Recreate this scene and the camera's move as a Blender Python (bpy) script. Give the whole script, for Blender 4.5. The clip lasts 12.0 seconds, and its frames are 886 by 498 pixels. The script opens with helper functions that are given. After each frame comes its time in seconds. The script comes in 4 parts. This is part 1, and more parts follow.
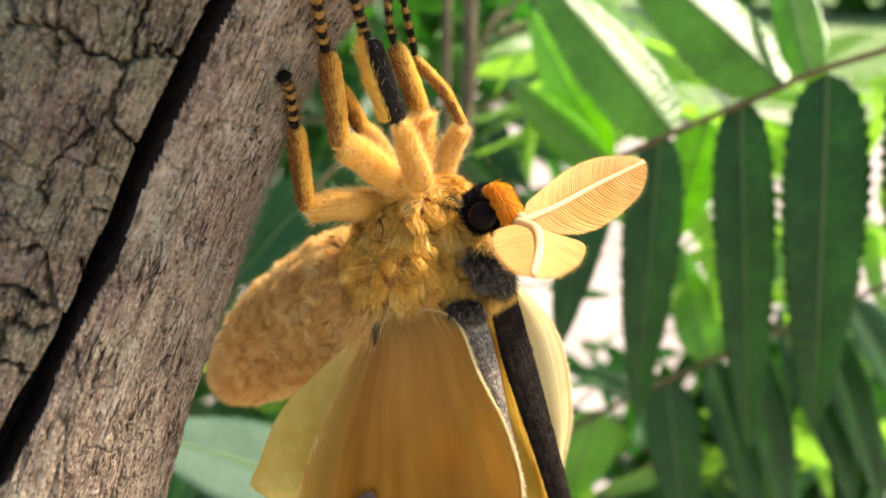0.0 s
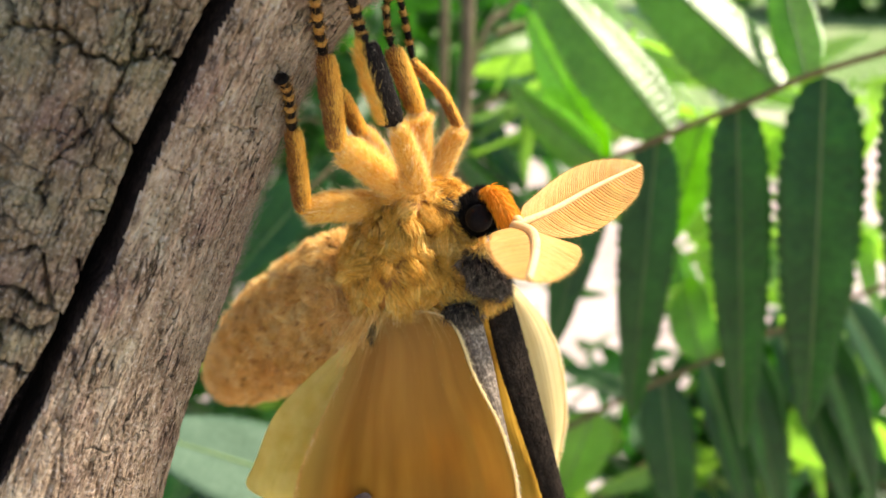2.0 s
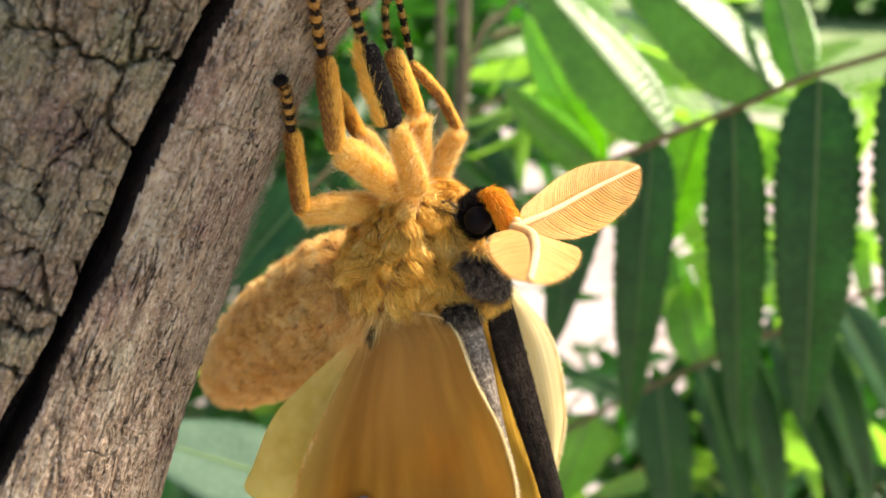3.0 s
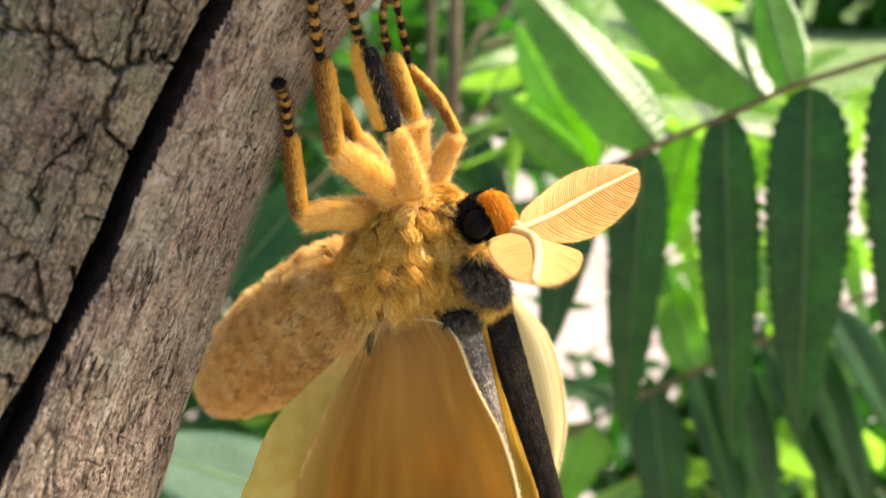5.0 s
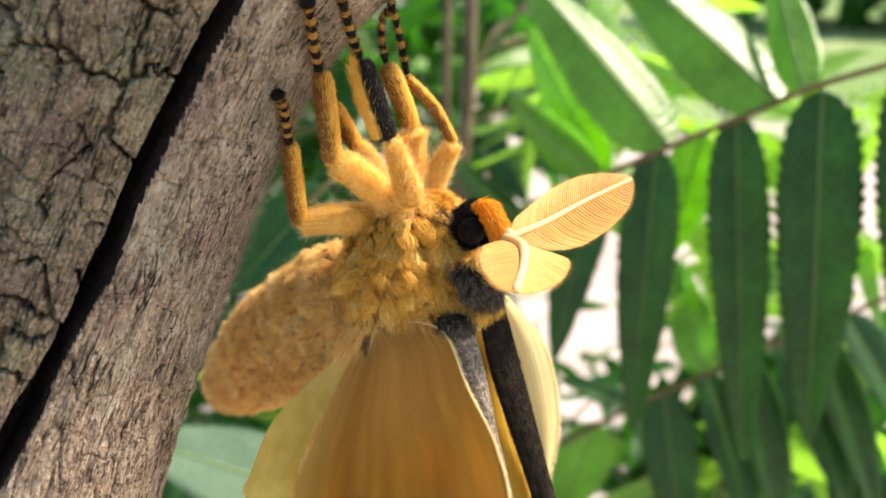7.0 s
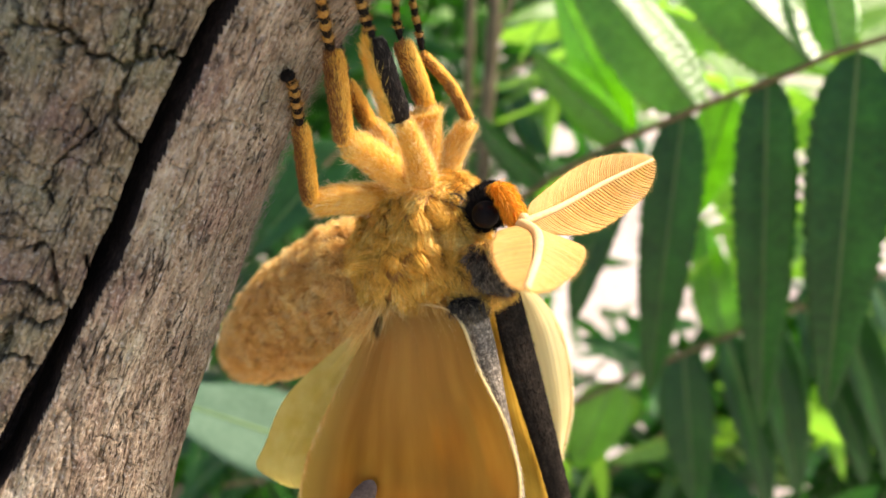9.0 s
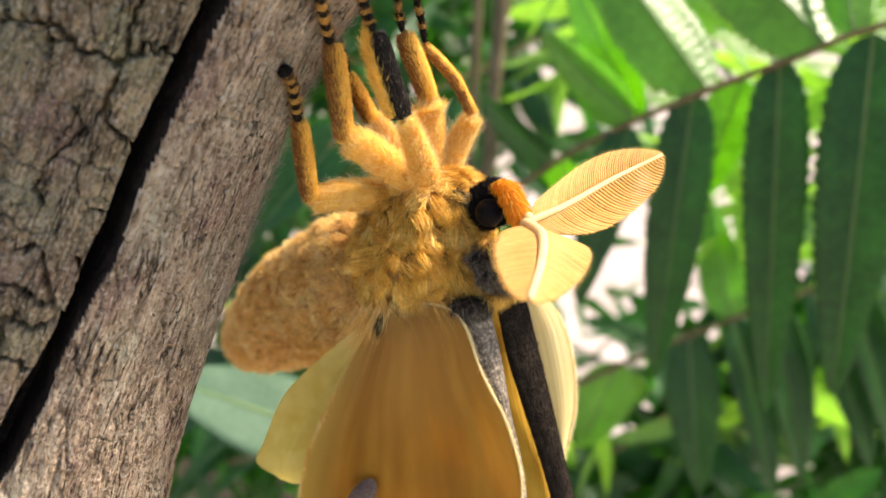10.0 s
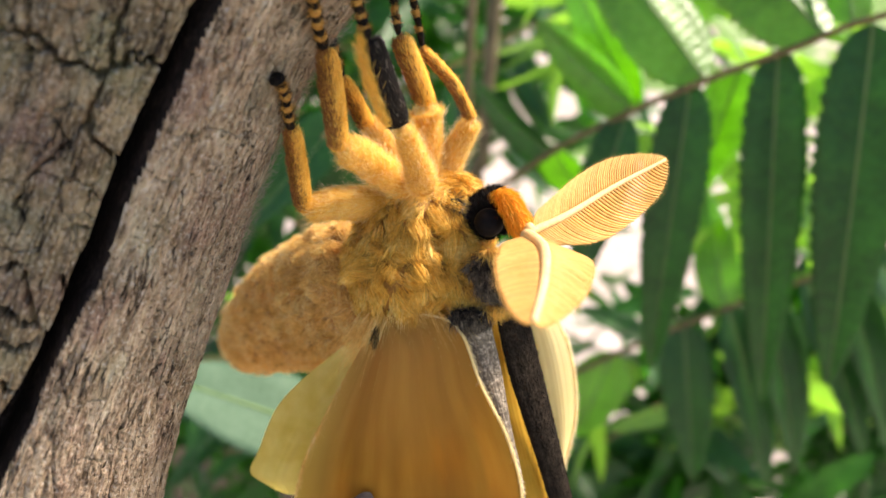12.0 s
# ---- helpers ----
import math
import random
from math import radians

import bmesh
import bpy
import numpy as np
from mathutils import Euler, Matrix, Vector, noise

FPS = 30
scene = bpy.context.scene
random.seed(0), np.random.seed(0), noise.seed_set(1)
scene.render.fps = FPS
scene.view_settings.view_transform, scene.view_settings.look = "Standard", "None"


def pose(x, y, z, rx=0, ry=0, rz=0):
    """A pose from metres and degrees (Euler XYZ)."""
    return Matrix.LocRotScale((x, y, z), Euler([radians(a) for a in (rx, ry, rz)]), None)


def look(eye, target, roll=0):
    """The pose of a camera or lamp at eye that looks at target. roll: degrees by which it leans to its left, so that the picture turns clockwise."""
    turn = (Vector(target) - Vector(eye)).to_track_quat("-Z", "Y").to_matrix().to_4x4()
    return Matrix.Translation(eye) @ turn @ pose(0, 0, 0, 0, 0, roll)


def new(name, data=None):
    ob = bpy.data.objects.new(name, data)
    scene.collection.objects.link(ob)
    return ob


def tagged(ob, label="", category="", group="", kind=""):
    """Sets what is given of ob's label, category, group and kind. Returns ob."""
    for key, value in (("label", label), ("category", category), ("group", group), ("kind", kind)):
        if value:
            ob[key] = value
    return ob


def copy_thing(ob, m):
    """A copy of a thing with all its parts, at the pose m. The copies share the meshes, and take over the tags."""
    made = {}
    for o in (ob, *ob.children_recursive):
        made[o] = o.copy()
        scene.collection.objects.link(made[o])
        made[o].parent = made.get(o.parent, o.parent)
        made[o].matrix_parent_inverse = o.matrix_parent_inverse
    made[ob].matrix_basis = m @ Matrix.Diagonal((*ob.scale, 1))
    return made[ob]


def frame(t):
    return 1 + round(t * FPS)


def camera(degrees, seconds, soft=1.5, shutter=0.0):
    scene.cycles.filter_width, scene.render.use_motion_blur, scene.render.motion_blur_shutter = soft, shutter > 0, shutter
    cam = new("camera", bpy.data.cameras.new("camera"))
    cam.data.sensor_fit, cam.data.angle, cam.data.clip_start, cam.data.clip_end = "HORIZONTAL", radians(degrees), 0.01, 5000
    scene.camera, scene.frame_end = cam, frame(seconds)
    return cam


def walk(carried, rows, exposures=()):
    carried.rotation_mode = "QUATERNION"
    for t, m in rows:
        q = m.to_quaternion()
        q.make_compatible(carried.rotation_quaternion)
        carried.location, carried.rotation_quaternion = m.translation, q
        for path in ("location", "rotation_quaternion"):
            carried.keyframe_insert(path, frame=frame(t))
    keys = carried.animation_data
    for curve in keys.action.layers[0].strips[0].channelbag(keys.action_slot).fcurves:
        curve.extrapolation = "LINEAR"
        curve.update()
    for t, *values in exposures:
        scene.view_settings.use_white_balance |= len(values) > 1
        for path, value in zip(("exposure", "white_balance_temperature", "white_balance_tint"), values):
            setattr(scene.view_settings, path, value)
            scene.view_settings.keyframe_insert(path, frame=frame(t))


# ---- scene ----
# A moth on a leaning sumac trunk. Lengths below are in millimetres until a mesh is made.
MM = 0.001

# ---- camera ----
cam = camera(60, 12.0)
walk(cam, [
    (0.0, pose(0.00000, -0.06954, 0.02810, 68.00, 0.00, 0.00)),
    (0.5, pose(-0.00001, -0.06947, 0.02814, 67.97, -0.05, 0.02)),
    (1.0, pose(0.00001, -0.06964, 0.02829, 67.94, -0.17, -0.03)),
    (1.5, pose(-0.00005, -0.06953, 0.02839, 67.91, -0.31, -0.07)),
    (2.0, pose(-0.00002, -0.06966, 0.02855, 67.90, -0.39, -0.14)),
    (2.5, pose(-0.00014, -0.06969, 0.02845, 68.04, -0.41, -0.27)),
    (3.0, pose(-0.00038, -0.06961, 0.02834, 68.18, -0.43, -0.48)),
    (5.0, pose(-0.00123, -0.06924, 0.02755, 68.96, -0.33, -1.26)),
    (5.5, pose(-0.00087, -0.06939, 0.02801, 68.85, -0.50, -1.06)),
    (6.0, pose(0.00002, -0.07005, 0.02836, 68.86, -0.50, -0.59)),
    (6.5, pose(0.00034, -0.07034, 0.02859, 68.88, -0.43, -0.35)),
    (7.0, pose(0.00110, -0.07106, 0.02920, 68.74, -0.45, 0.21)),
    (9.0, pose(0.00192, -0.06837, 0.03158, 65.10, -0.54, 2.05)),
    (9.5, pose(0.00227, -0.06688, 0.03261, 63.61, -0.75, 2.65)),
    (10.0, pose(0.00223, -0.06571, 0.03287, 63.26, -0.69, 2.66)),
    (10.5, pose(0.00208, -0.06458, 0.03318, 62.91, -0.71, 2.59)),
    (11.0, pose(0.00198, -0.06361, 0.03384, 62.43, -0.98, 2.52)),
    (11.5, pose(0.00184, -0.06310, 0.03390, 62.38, -0.81, 2.28)),
    (12.0, pose(0.00164, -0.06262, 0.03402, 62.15, -0.78, 2.18)),
], exposures=[(0.0, 1.1, 7400, 12), (12.0, 1.1, 7400, 12)])
cam.data.dof.use_dof = True
cam.data.dof.focus_distance = 0.074
cam.data.dof.aperture_fstop = 26.0

# ---- light ----
world = bpy.data.worlds.new("sky")
scene.world = world
world.use_nodes = True
wn = world.node_tree.nodes
sky = wn.new("ShaderNodeTexSky")
sky.sky_type = "NISHITA"
sky.sun_disc = False
SUN_EL, SUN_AZ = radians(49), radians(67)
sky.sun_elevation, sky.sun_rotation = SUN_EL, SUN_AZ
world.node_tree.links.new(sky.outputs[0], wn["Background"].inputs[0])
wn["Background"].inputs[1].default_value = 0.135
sun = new("sun", bpy.data.lights.new("sun", "SUN"))
sun.data.energy, sun.data.angle, sun.data.color = 4.7, radians(7), (1.0, 0.95, 0.86)
sun_way = Vector((math.sin(SUN_AZ) * math.cos(SUN_EL), math.cos(SUN_AZ) * math.cos(SUN_EL), math.sin(SUN_EL)))
sun.matrix_world = look(sun_way * 5, (0, 0, 0))


# ---- materials ----
def material(name, colors, scale, rough=0.7, bump=0.3, fine=6.0, stretch=(1, 1, 1), translucent=0.0, tint=None,
             spec=0.3, vary=0.0):
    """Noise at two scales between the colours, a bump of both; scale is features per metre."""
    m = bpy.data.materials.new(name)
    m.use_nodes = True
    n, li = m.node_tree.nodes, m.node_tree.links
    bsdf, out = n["Principled BSDF"], n["Material Output"]
    co = n.new("ShaderNodeTexCoord")
    mp = n.new("ShaderNodeMapping")
    mp.inputs["Scale"].default_value = stretch
    li.new(co.outputs["Object"], mp.inputs["Vector"])
    big, small = n.new("ShaderNodeTexNoise"), n.new("ShaderNodeTexNoise")
    for node, s, d in ((big, scale, 4.0), (small, scale * fine, 6.0)):
        node.inputs["Scale"].default_value, node.inputs["Detail"].default_value = s, d
        li.new(mp.outputs[0], node.inputs["Vector"])
    mix = n.new("ShaderNodeMath")
    mix.operation = "MULTIPLY_ADD"
    mix.inputs[1].default_value = 0.45
    half = n.new("ShaderNodeMath")
    half.operation = "MULTIPLY"
    half.inputs[1].default_value = 0.55
    li.new(big.outputs["Fac"], half.inputs[0])
    li.new(small.outputs["Fac"], mix.inputs[0])
    li.new(half.outputs[0], mix.inputs[2])
    ramp = n.new("ShaderNodeValToRGB")
    lo, hi = 0.34, 0.66
    while len(ramp.color_ramp.elements) < len(colors):
        ramp.color_ramp.elements.new(0.5)
    for i, c in enumerate(colors):
        e = ramp.color_ramp.elements[i]
        e.position = lo + (hi - lo) * i / max(1, len(colors) - 1)
        e.color = (*c, 1)
    li.new(mix.outputs[0], ramp.inputs[0])
    color = ramp.outputs[0]
    if vary:
        geo = n.new("ShaderNodeNewGeometry")
        hsv = n.new("ShaderNodeHueSaturation")
        ran = n.new("ShaderNodeMapRange")
        ran.inputs[3].default_value, ran.inputs[4].default_value = 1 - vary, 1 + vary
        li.new(geo.outputs["Random Per Island"], ran.inputs[0])
        li.new(ran.outputs[0], hsv.inputs["Value"])
        li.new(color, hsv.inputs["Color"])
        color = hsv.outputs[0]
    li.new(color, bsdf.inputs["Base Color"])
    bsdf.inputs["Roughness"].default_value = rough
    bsdf.inputs["Specular IOR Level"].default_value = spec
    if bump:
        b = n.new("ShaderNodeBump")
        b.inputs["Strength"].default_value = bump
        b.inputs["Distance"].default_value = 0.35 / scale
        li.new(mix.outputs[0], b.inputs["Height"])
        li.new(b.outputs[0], bsdf.inputs["Normal"])
    if translucent:
        tr = n.new("ShaderNodeBsdfTranslucent")
        sh = n.new("ShaderNodeMixShader")
        sh.inputs[0].default_value = translucent
        if tint:
            mulc = n.new("ShaderNodeMix")
            mulc.data_type, mulc.blend_type = "RGBA", "MULTIPLY"
            mulc.inputs[0].default_value = 1.0
            mulc.inputs[7].default_value = (*tint, 1)
            li.new(color, mulc.inputs[6])
            li.new(mulc.outputs[2], tr.inputs["Color"])
        else:
            li.new(color, tr.inputs["Color"])
        li.new(bsdf.outputs[0], sh.inputs[1])
        li.new(tr.outputs[0], sh.inputs[2])
        li.new(sh.outputs[0], out.inputs["Surface"])
    return m


def bark_material(name, tones, moss, along):
    """Fibrous bark in millimetres round and along the stem: drawn-out grain, dark checks, pale flecks, pink and mossy zones."""
    m = bpy.data.materials.new(name)
    m.use_nodes = True
    n, li = m.node_tree.nodes, m.node_tree.links
    bsdf = n["Principled BSDF"]
    bsdf.inputs["Roughness"].default_value, bsdf.inputs["Specular IOR Level"].default_value = 0.85, 0.2
    co = n.new("ShaderNodeTexCoord")

    def noise(round_, lengthwise, detail, shift):
        mp, tx = n.new("ShaderNodeMapping"), n.new("ShaderNodeTexNoise")
        mp.inputs["Scale"].default_value, mp.inputs["Location"].default_value = (round_, lengthwise, 1), (shift, shift * 0.7, shift)
        tx.inputs["Scale"].default_value, tx.inputs["Detail"].default_value = 1.0, detail
        li.new(co.outputs["UV"], mp.inputs["Vector"])
        li.new(mp.outputs[0], tx.inputs["Vector"])
        return tx.outputs["Fac"]

    def span(value, lo, hi, top):
        r = n.new("ShaderNodeMapRange")
        r.inputs[1].default_value, r.inputs[2].default_value, r.inputs[4].default_value = lo, hi, top
        li.new(value, r.inputs[0])
        return r.outputs[0]

    def calc(kind, a, b):
        c = n.new("ShaderNodeMath")
        c.operation = kind
        for k, v in enumerate((a, b)):
            if isinstance(v, (int, float)):
                c.inputs[k].default_value = v
            else:
                li.new(v, c.inputs[k])
        return c.outputs[0]

    fibre = noise(2.6, 2.6 / along, 7, 3)
    speck = noise(3.6, 3.6 / (0.2 * along + 0.8), 6, 11)
    zone = noise(0.16, 0.09, 5, 23)
    lines = noise(1.1, 0.11, 3, 37)
    gate = noise(0.3, 0.16, 3, 41)
    ridge = calc("ABSOLUTE", calc("SUBTRACT", lines, 0.5), 0.0)
    check = calc("MULTIPLY", span(ridge, 0.022, 0.005, 1.0), span(gate, 0.42, 0.56, 1.0))
    patch = noise(0.5, 0.28, 4, 53)
    tone = calc("SUBTRACT", calc("ADD", calc("MULTIPLY", fibre, 0.5), calc("ADD", calc("MULTIPLY", zone, 0.45), calc("MULTIPLY", patch, 0.45))), 0.2)
    ramp = n.new("ShaderNodeValToRGB")
    while len(ramp.color_ramp.elements) < len(tones):
        ramp.color_ramp.elements.new(0.5)
    for k, c in enumerate(tones):
        ramp.color_ramp.elements[k].position = 0.34 + 0.32 * k / (len(tones) - 1)
        ramp.color_ramp.elements[k].color = (*c, 1)
    li.new(tone, ramp.inputs[0])
    last = ramp.outputs[0]
    for fac, col in ((span(zone, 0.56 - 0.1 * moss, 0.70 - 0.1 * moss, 0.45 + 0.3 * moss), (0.21, 0.20, 0.11)), (span(zone, 0.46, 0.32, 0.6), (0.42, 0.26, 0.215)),
                     (span(speck, 0.56, 0.66, 0.7 - 0.3 * moss), (0.60, 0.51, 0.45)), (span(speck, 0.44, 0.33, 0.75), (0.045, 0.031, 0.025)), (calc("MULTIPLY", check, 0.85), (0.018, 0.013, 0.012))):
        mx = n.new("ShaderNodeMix")
        mx.data_type = "RGBA"
        mx.inputs[7].default_value = (*col, 1)
        li.new(fac, mx.inputs[0])
        li.new(last, mx.inputs[6])
        last = mx.outputs[2]
    li.new(last, bsdf.inputs["Base Color"])
    height = calc("SUBTRACT", calc("ADD", fibre, calc("MULTIPLY", speck, 0.5)), calc("MULTIPLY", check, 0.7))
    b = n.new("ShaderNodeBump")
    b.inputs["Strength"].default_value, b.inputs["Distance"].default_value = 1.0, 0.0011
    li.new(height, b.inputs["Height"])
    li.new(b.outputs[0], bsdf.inputs["Normal"])
    return m


BARK = bark_material("bark", [(0.075, 0.051, 0.036), (0.315, 0.218, 0.150), (0.500, 0.372, 0.272), (0.66, 0.54, 0.42)], 0.0, 3.6)
# Olive plates left of the split, toned down further for that side's shade.
SHADED_PLATE_BARK = bark_material("shaded_plate_bark", [(0.048, 0.033, 0.021), (0.205, 0.142, 0.089), (0.345, 0.250, 0.165), (0.52, 0.40, 0.285)], 0.5, 3.0)
# Near-black lining: the deep shade inside the bark split, put into the colour.
SPLIT_SHADE = material("split_shade", [(0.012, 0.009, 0.009), (0.022, 0.016, 0.016), (0.05, 0.036, 0.034)], 400, 0.9, 0.5, 5, spec=0.1)
LINT = material("lichen_fuzz", [(0.25, 0.21, 0.17), (0.4, 0.35, 0.28)], 500, 0.9, 0, translucent=0.3, vary=0.3)
FUR_GOLD = material("golden_fur", [(0.62, 0.31, 0.045), (0.84, 0.51, 0.10), (0.95, 0.73, 0.28)], 420, 0.5, 0, translucent=0.15, vary=0.25)
FUR_CREAM = material("cream_fur", [(0.68, 0.38, 0.10), (0.90, 0.63, 0.24), (0.98, 0.86, 0.50)], 350, 0.65, 0, translucent=0.34, vary=0.18)
# Hairs along outlines, whitened so that rim light is in their colour.
FUR_RIM_LIT = material("rim_lit_fur", [(0.90, 0.72, 0.40), (0.97, 0.86, 0.60)], 400, 0.6, 0, translucent=0.5, vary=0.1)
FUR_ORANGE = material("orange_fur", [(0.78, 0.30, 0.012), (0.92, 0.46, 0.05)], 400, 0.6, 0, translucent=0.4, vary=0.25)
FUR_LEG = material("leg_fur", [(0.82, 0.43, 0.055), (0.93, 0.60, 0.13), (0.97, 0.76, 0.28)], 500, 0.6, 0, translucent=0.4, vary=0.16)
FUR_THIGH = material("thigh_fur", [(0.82, 0.48, 0.09), (0.93, 0.66, 0.19), (0.97, 0.80, 0.36)], 500, 0.6, 0, translucent=0.35, vary=0.16)
FUR_BLACK = material("black_fur", [(0.006, 0.005, 0.005), (0.014, 0.010, 0.009)], 500, 0.7, 0, vary=0.3, spec=0.1)
FUR_BROWN = material("brown_fur", [(0.20, 0.075, 0.02), (0.34, 0.14, 0.04)], 500, 0.6, 0, vary=0.3)
FUR_DARK = material("dark_scales", [(0.006, 0.0045, 0.0035), (0.011, 0.008, 0.006), (0.028, 0.020, 0.015)], 1500, 0.8, 0, vary=0.5, spec=0.08)
FUR_GREY = material("grey_fur", [(0.012, 0.009, 0.007), (0.060, 0.046, 0.036), (0.36, 0.30, 0.24)], 1500, 0.6, 0, vary=0.6)
# Skin under the fur, darkened so gaps between tufts look deeply shaded.
FUR_GAP_GOLD = material("golden_gap_shade", [(0.22, 0.095, 0.02), (0.36, 0.17, 0.04)], 500, 0.7, 0.5)
FUR_GAP_CREAM = material("cream_gap_shade", [(0.38, 0.17, 0.04), (0.55, 0.28, 0.08), (0.72, 0.42, 0.16)], 500, 0.8, 0.8)
LEG_ORANGE = material("leg_orange", [(0.55, 0.24, 0.030), (0.76, 0.40, 0.065), (0.88, 0.54, 0.13)], 320, 0.6, 0.2, stretch=(1, 1, 0.4))
LEG_BLACK = material("leg_black", [(0.005, 0.004, 0.004), (0.011, 0.008, 0.007), (0.03, 0.02, 0.014)], 900, 0.7, 0.4, spec=0.08)
LEG_YELLOW = material("leg_yellow", [(0.28, 0.12, 0.022), (0.56, 0.30, 0.07)], 900, 0.5, 0.3)
EYE = material("eye_black", [(0.004, 0.003, 0.003), (0.009, 0.006, 0.006)], 3000, 0.6, 0.15, spec=0.06)
WING = material("wing_yellow", [(0.43, 0.200, 0.024), (0.55, 0.285, 0.038), (0.67, 0.395, 0.065)], 1.0, 0.7, 0, 3, stretch=(3.2, 0.8, 1), translucent=0.62)
WING_YELLOW = material("wing_gold", [(0.62, 0.36, 0.04), (0.78, 0.52, 0.08)], 100, 0.7, 0.1, 5, translucent=0.5)
wing_n, wing_l = WING.node_tree.nodes, WING.node_tree.links
from_root, bleach, blush = wing_n.new("ShaderNodeVectorMath"), wing_n.new("ShaderNodeMapRange"), wing_n.new("ShaderNodeMix")
from_root.operation, from_root.inputs[1].default_value = "DISTANCE", (-0.006, -0.004, -0.006)
bleach.inputs[1].default_value, bleach.inputs[2].default_value, bleach.inputs[4].default_value = 0.017, 0.002, 0.6
blush.data_type, blush.inputs[7].default_value = "RGBA", (0.66, 0.38, 0.13, 1)
wing_l.new(wing_n["Texture Coordinate"].outputs["Object"], from_root.inputs[0])
wing_l.new(from_root.outputs["Value"], bleach.inputs[0])
wing_l.new(bleach.outputs[0], blush.inputs[0])
wing_l.new(wing_n["Texture Coordinate"].outputs["UV"], wing_n["Mapping"].inputs["Vector"])
over, edge_at, pale_edge = wing_n.new("ShaderNodeSeparateXYZ"), wing_n.new("ShaderNodeMapRange"), wing_n.new("ShaderNodeMix")
edge_at.inputs[1].default_value, edge_at.inputs[2].default_value, edge_at.inputs[4].default_value = 0.22, 0.0, 0.85
pale_edge.data_type, pale_edge.inputs[7].default_value = "RGBA", (0.76, 0.60, 0.17, 1)
wing_l.new(wing_n["Texture Coordinate"].outputs["UV"], over.inputs[0])
wing_l.new(over.outputs[0], edge_at.inputs[0])
wing_l.new(edge_at.outputs[0], pale_edge.inputs[0])
wing_l.new(wing_n["Principled BSDF"].inputs["Base Color"].links[0].from_socket, pale_edge.inputs[6])
wing_l.new(pale_edge.outputs[2], blush.inputs[6])
wing_l.new(blush.outputs[2], wing_n["Principled BSDF"].inputs["Base Color"])
wing_l.new(blush.outputs[2], wing_n["Translucent BSDF"].inputs["Color"])
# for the unseen sheet that darkens the middle of the hindwing
WING_SHADE_LAYER = material("wing_shade_layer", [(0.26, 0.12, 0.025), (0.36, 0.18, 0.04)], 100, 0.7, 0.1, 5, translucent=0.15)
WING_FAR = material("wing_cream", [(0.90, 0.74, 0.38), (0.94, 0.82, 0.50)], 60, 0.7, 0.02, 5, translucent=0.5)
WING_PALE = material("wing_pale", [(0.74, 0.60, 0.16), (0.88, 0.78, 0.34)], 90, 0.65, 0.05, 5, translucent=0.55)
WING_GREY = material("wing_grey", [(0.05, 0.038, 0.030), (0.15, 0.115, 0.088), (0.48, 0.40, 0.33)], 2300, 0.6, 0.7, 4)
EYESPOT = material("eyespot_brown", [(0.05, 0.028, 0.022), (0.10, 0.060, 0.048), (0.16, 0.10, 0.08)], 500, 0.6, 0.2)
WING_DARK = material("wing_dark", [(0.008, 0.006, 0.0045), (0.016, 0.011, 0.008), (0.035, 0.025, 0.019)], 900, 0.8, 0.6, 4, spec=0.08)
ANTENNA = material("antenna", [(0.74, 0.40, 0.11), (0.86, 0.54, 0.19)], 400, 0.5, 0, translucent=0.4, vary=0.12)
ANTENNA_SHAFT = material("antenna_shaft", [(0.84, 0.58, 0.26), (0.92, 0.72, 0.40)], 500, 0.6, 0.2, translucent=0.3)
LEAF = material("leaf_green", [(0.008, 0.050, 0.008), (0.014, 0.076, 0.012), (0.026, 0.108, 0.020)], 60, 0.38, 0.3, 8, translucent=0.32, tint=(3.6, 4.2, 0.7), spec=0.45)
# Lighter copy of LEAF; the glow of sun through leaflets is in the colour.
LEAF_BACKLIT = material("leaf_backlit", [(0.12, 0.25, 0.04), (0.17, 0.34, 0.06), (0.22, 0.41, 0.09)], 50, 0.36, 0.15, 8, translucent=0.6, tint=(1.9, 1.95, 0.85), spec=0.9)
LEAF_PALE = material("leaf_underside", [(0.06, 0.125, 0.07), (0.11, 0.19, 0.12)], 80, 0.6, 0.2, 8, translucent=0.25)
LEAF_VEIN = material("leaf_vein", [(0.13, 0.22, 0.07), (0.19, 0.28, 0.10)], 200, 0.5, 0.1, translucent=0.2)
STEM = material("stem", [(0.10, 0.075, 0.03), (0.18, 0.13, 0.06)], 150, 0.7, 0.4)
STEM_BROWN = material("stem_brown", [(0.07, 0.052, 0.03), (0.17, 0.13, 0.075)], 100, 0.8, 0.6)
LAWN = material("lawn", [(0.05, 0.12, 0.02), (0.12, 0.22, 0.05), (0.20, 0.30, 0.11), (0.36, 0.38, 0.22)], 0.7, 0.9, 0.6, 14)
PATH = material("sandy_yard", [(0.40, 0.32, 0.28), (0.52, 0.43, 0.39), (0.62, 0.53, 0.49)], 3, 0.9, 0.6, 14)
# Dark brown ground: the shrub's shade is in this colour.
SHADED_GROUND = material("shaded_ground", [(0.012, 0.009, 0.006), (0.03, 0.022, 0.014), (0.06, 0.042, 0.026)], 25, 0.95, 0.8, 8)


# ---- building helpers ----
rng = np.random.default_rng(7)
LATTICE = rng.random((32, 32, 32))


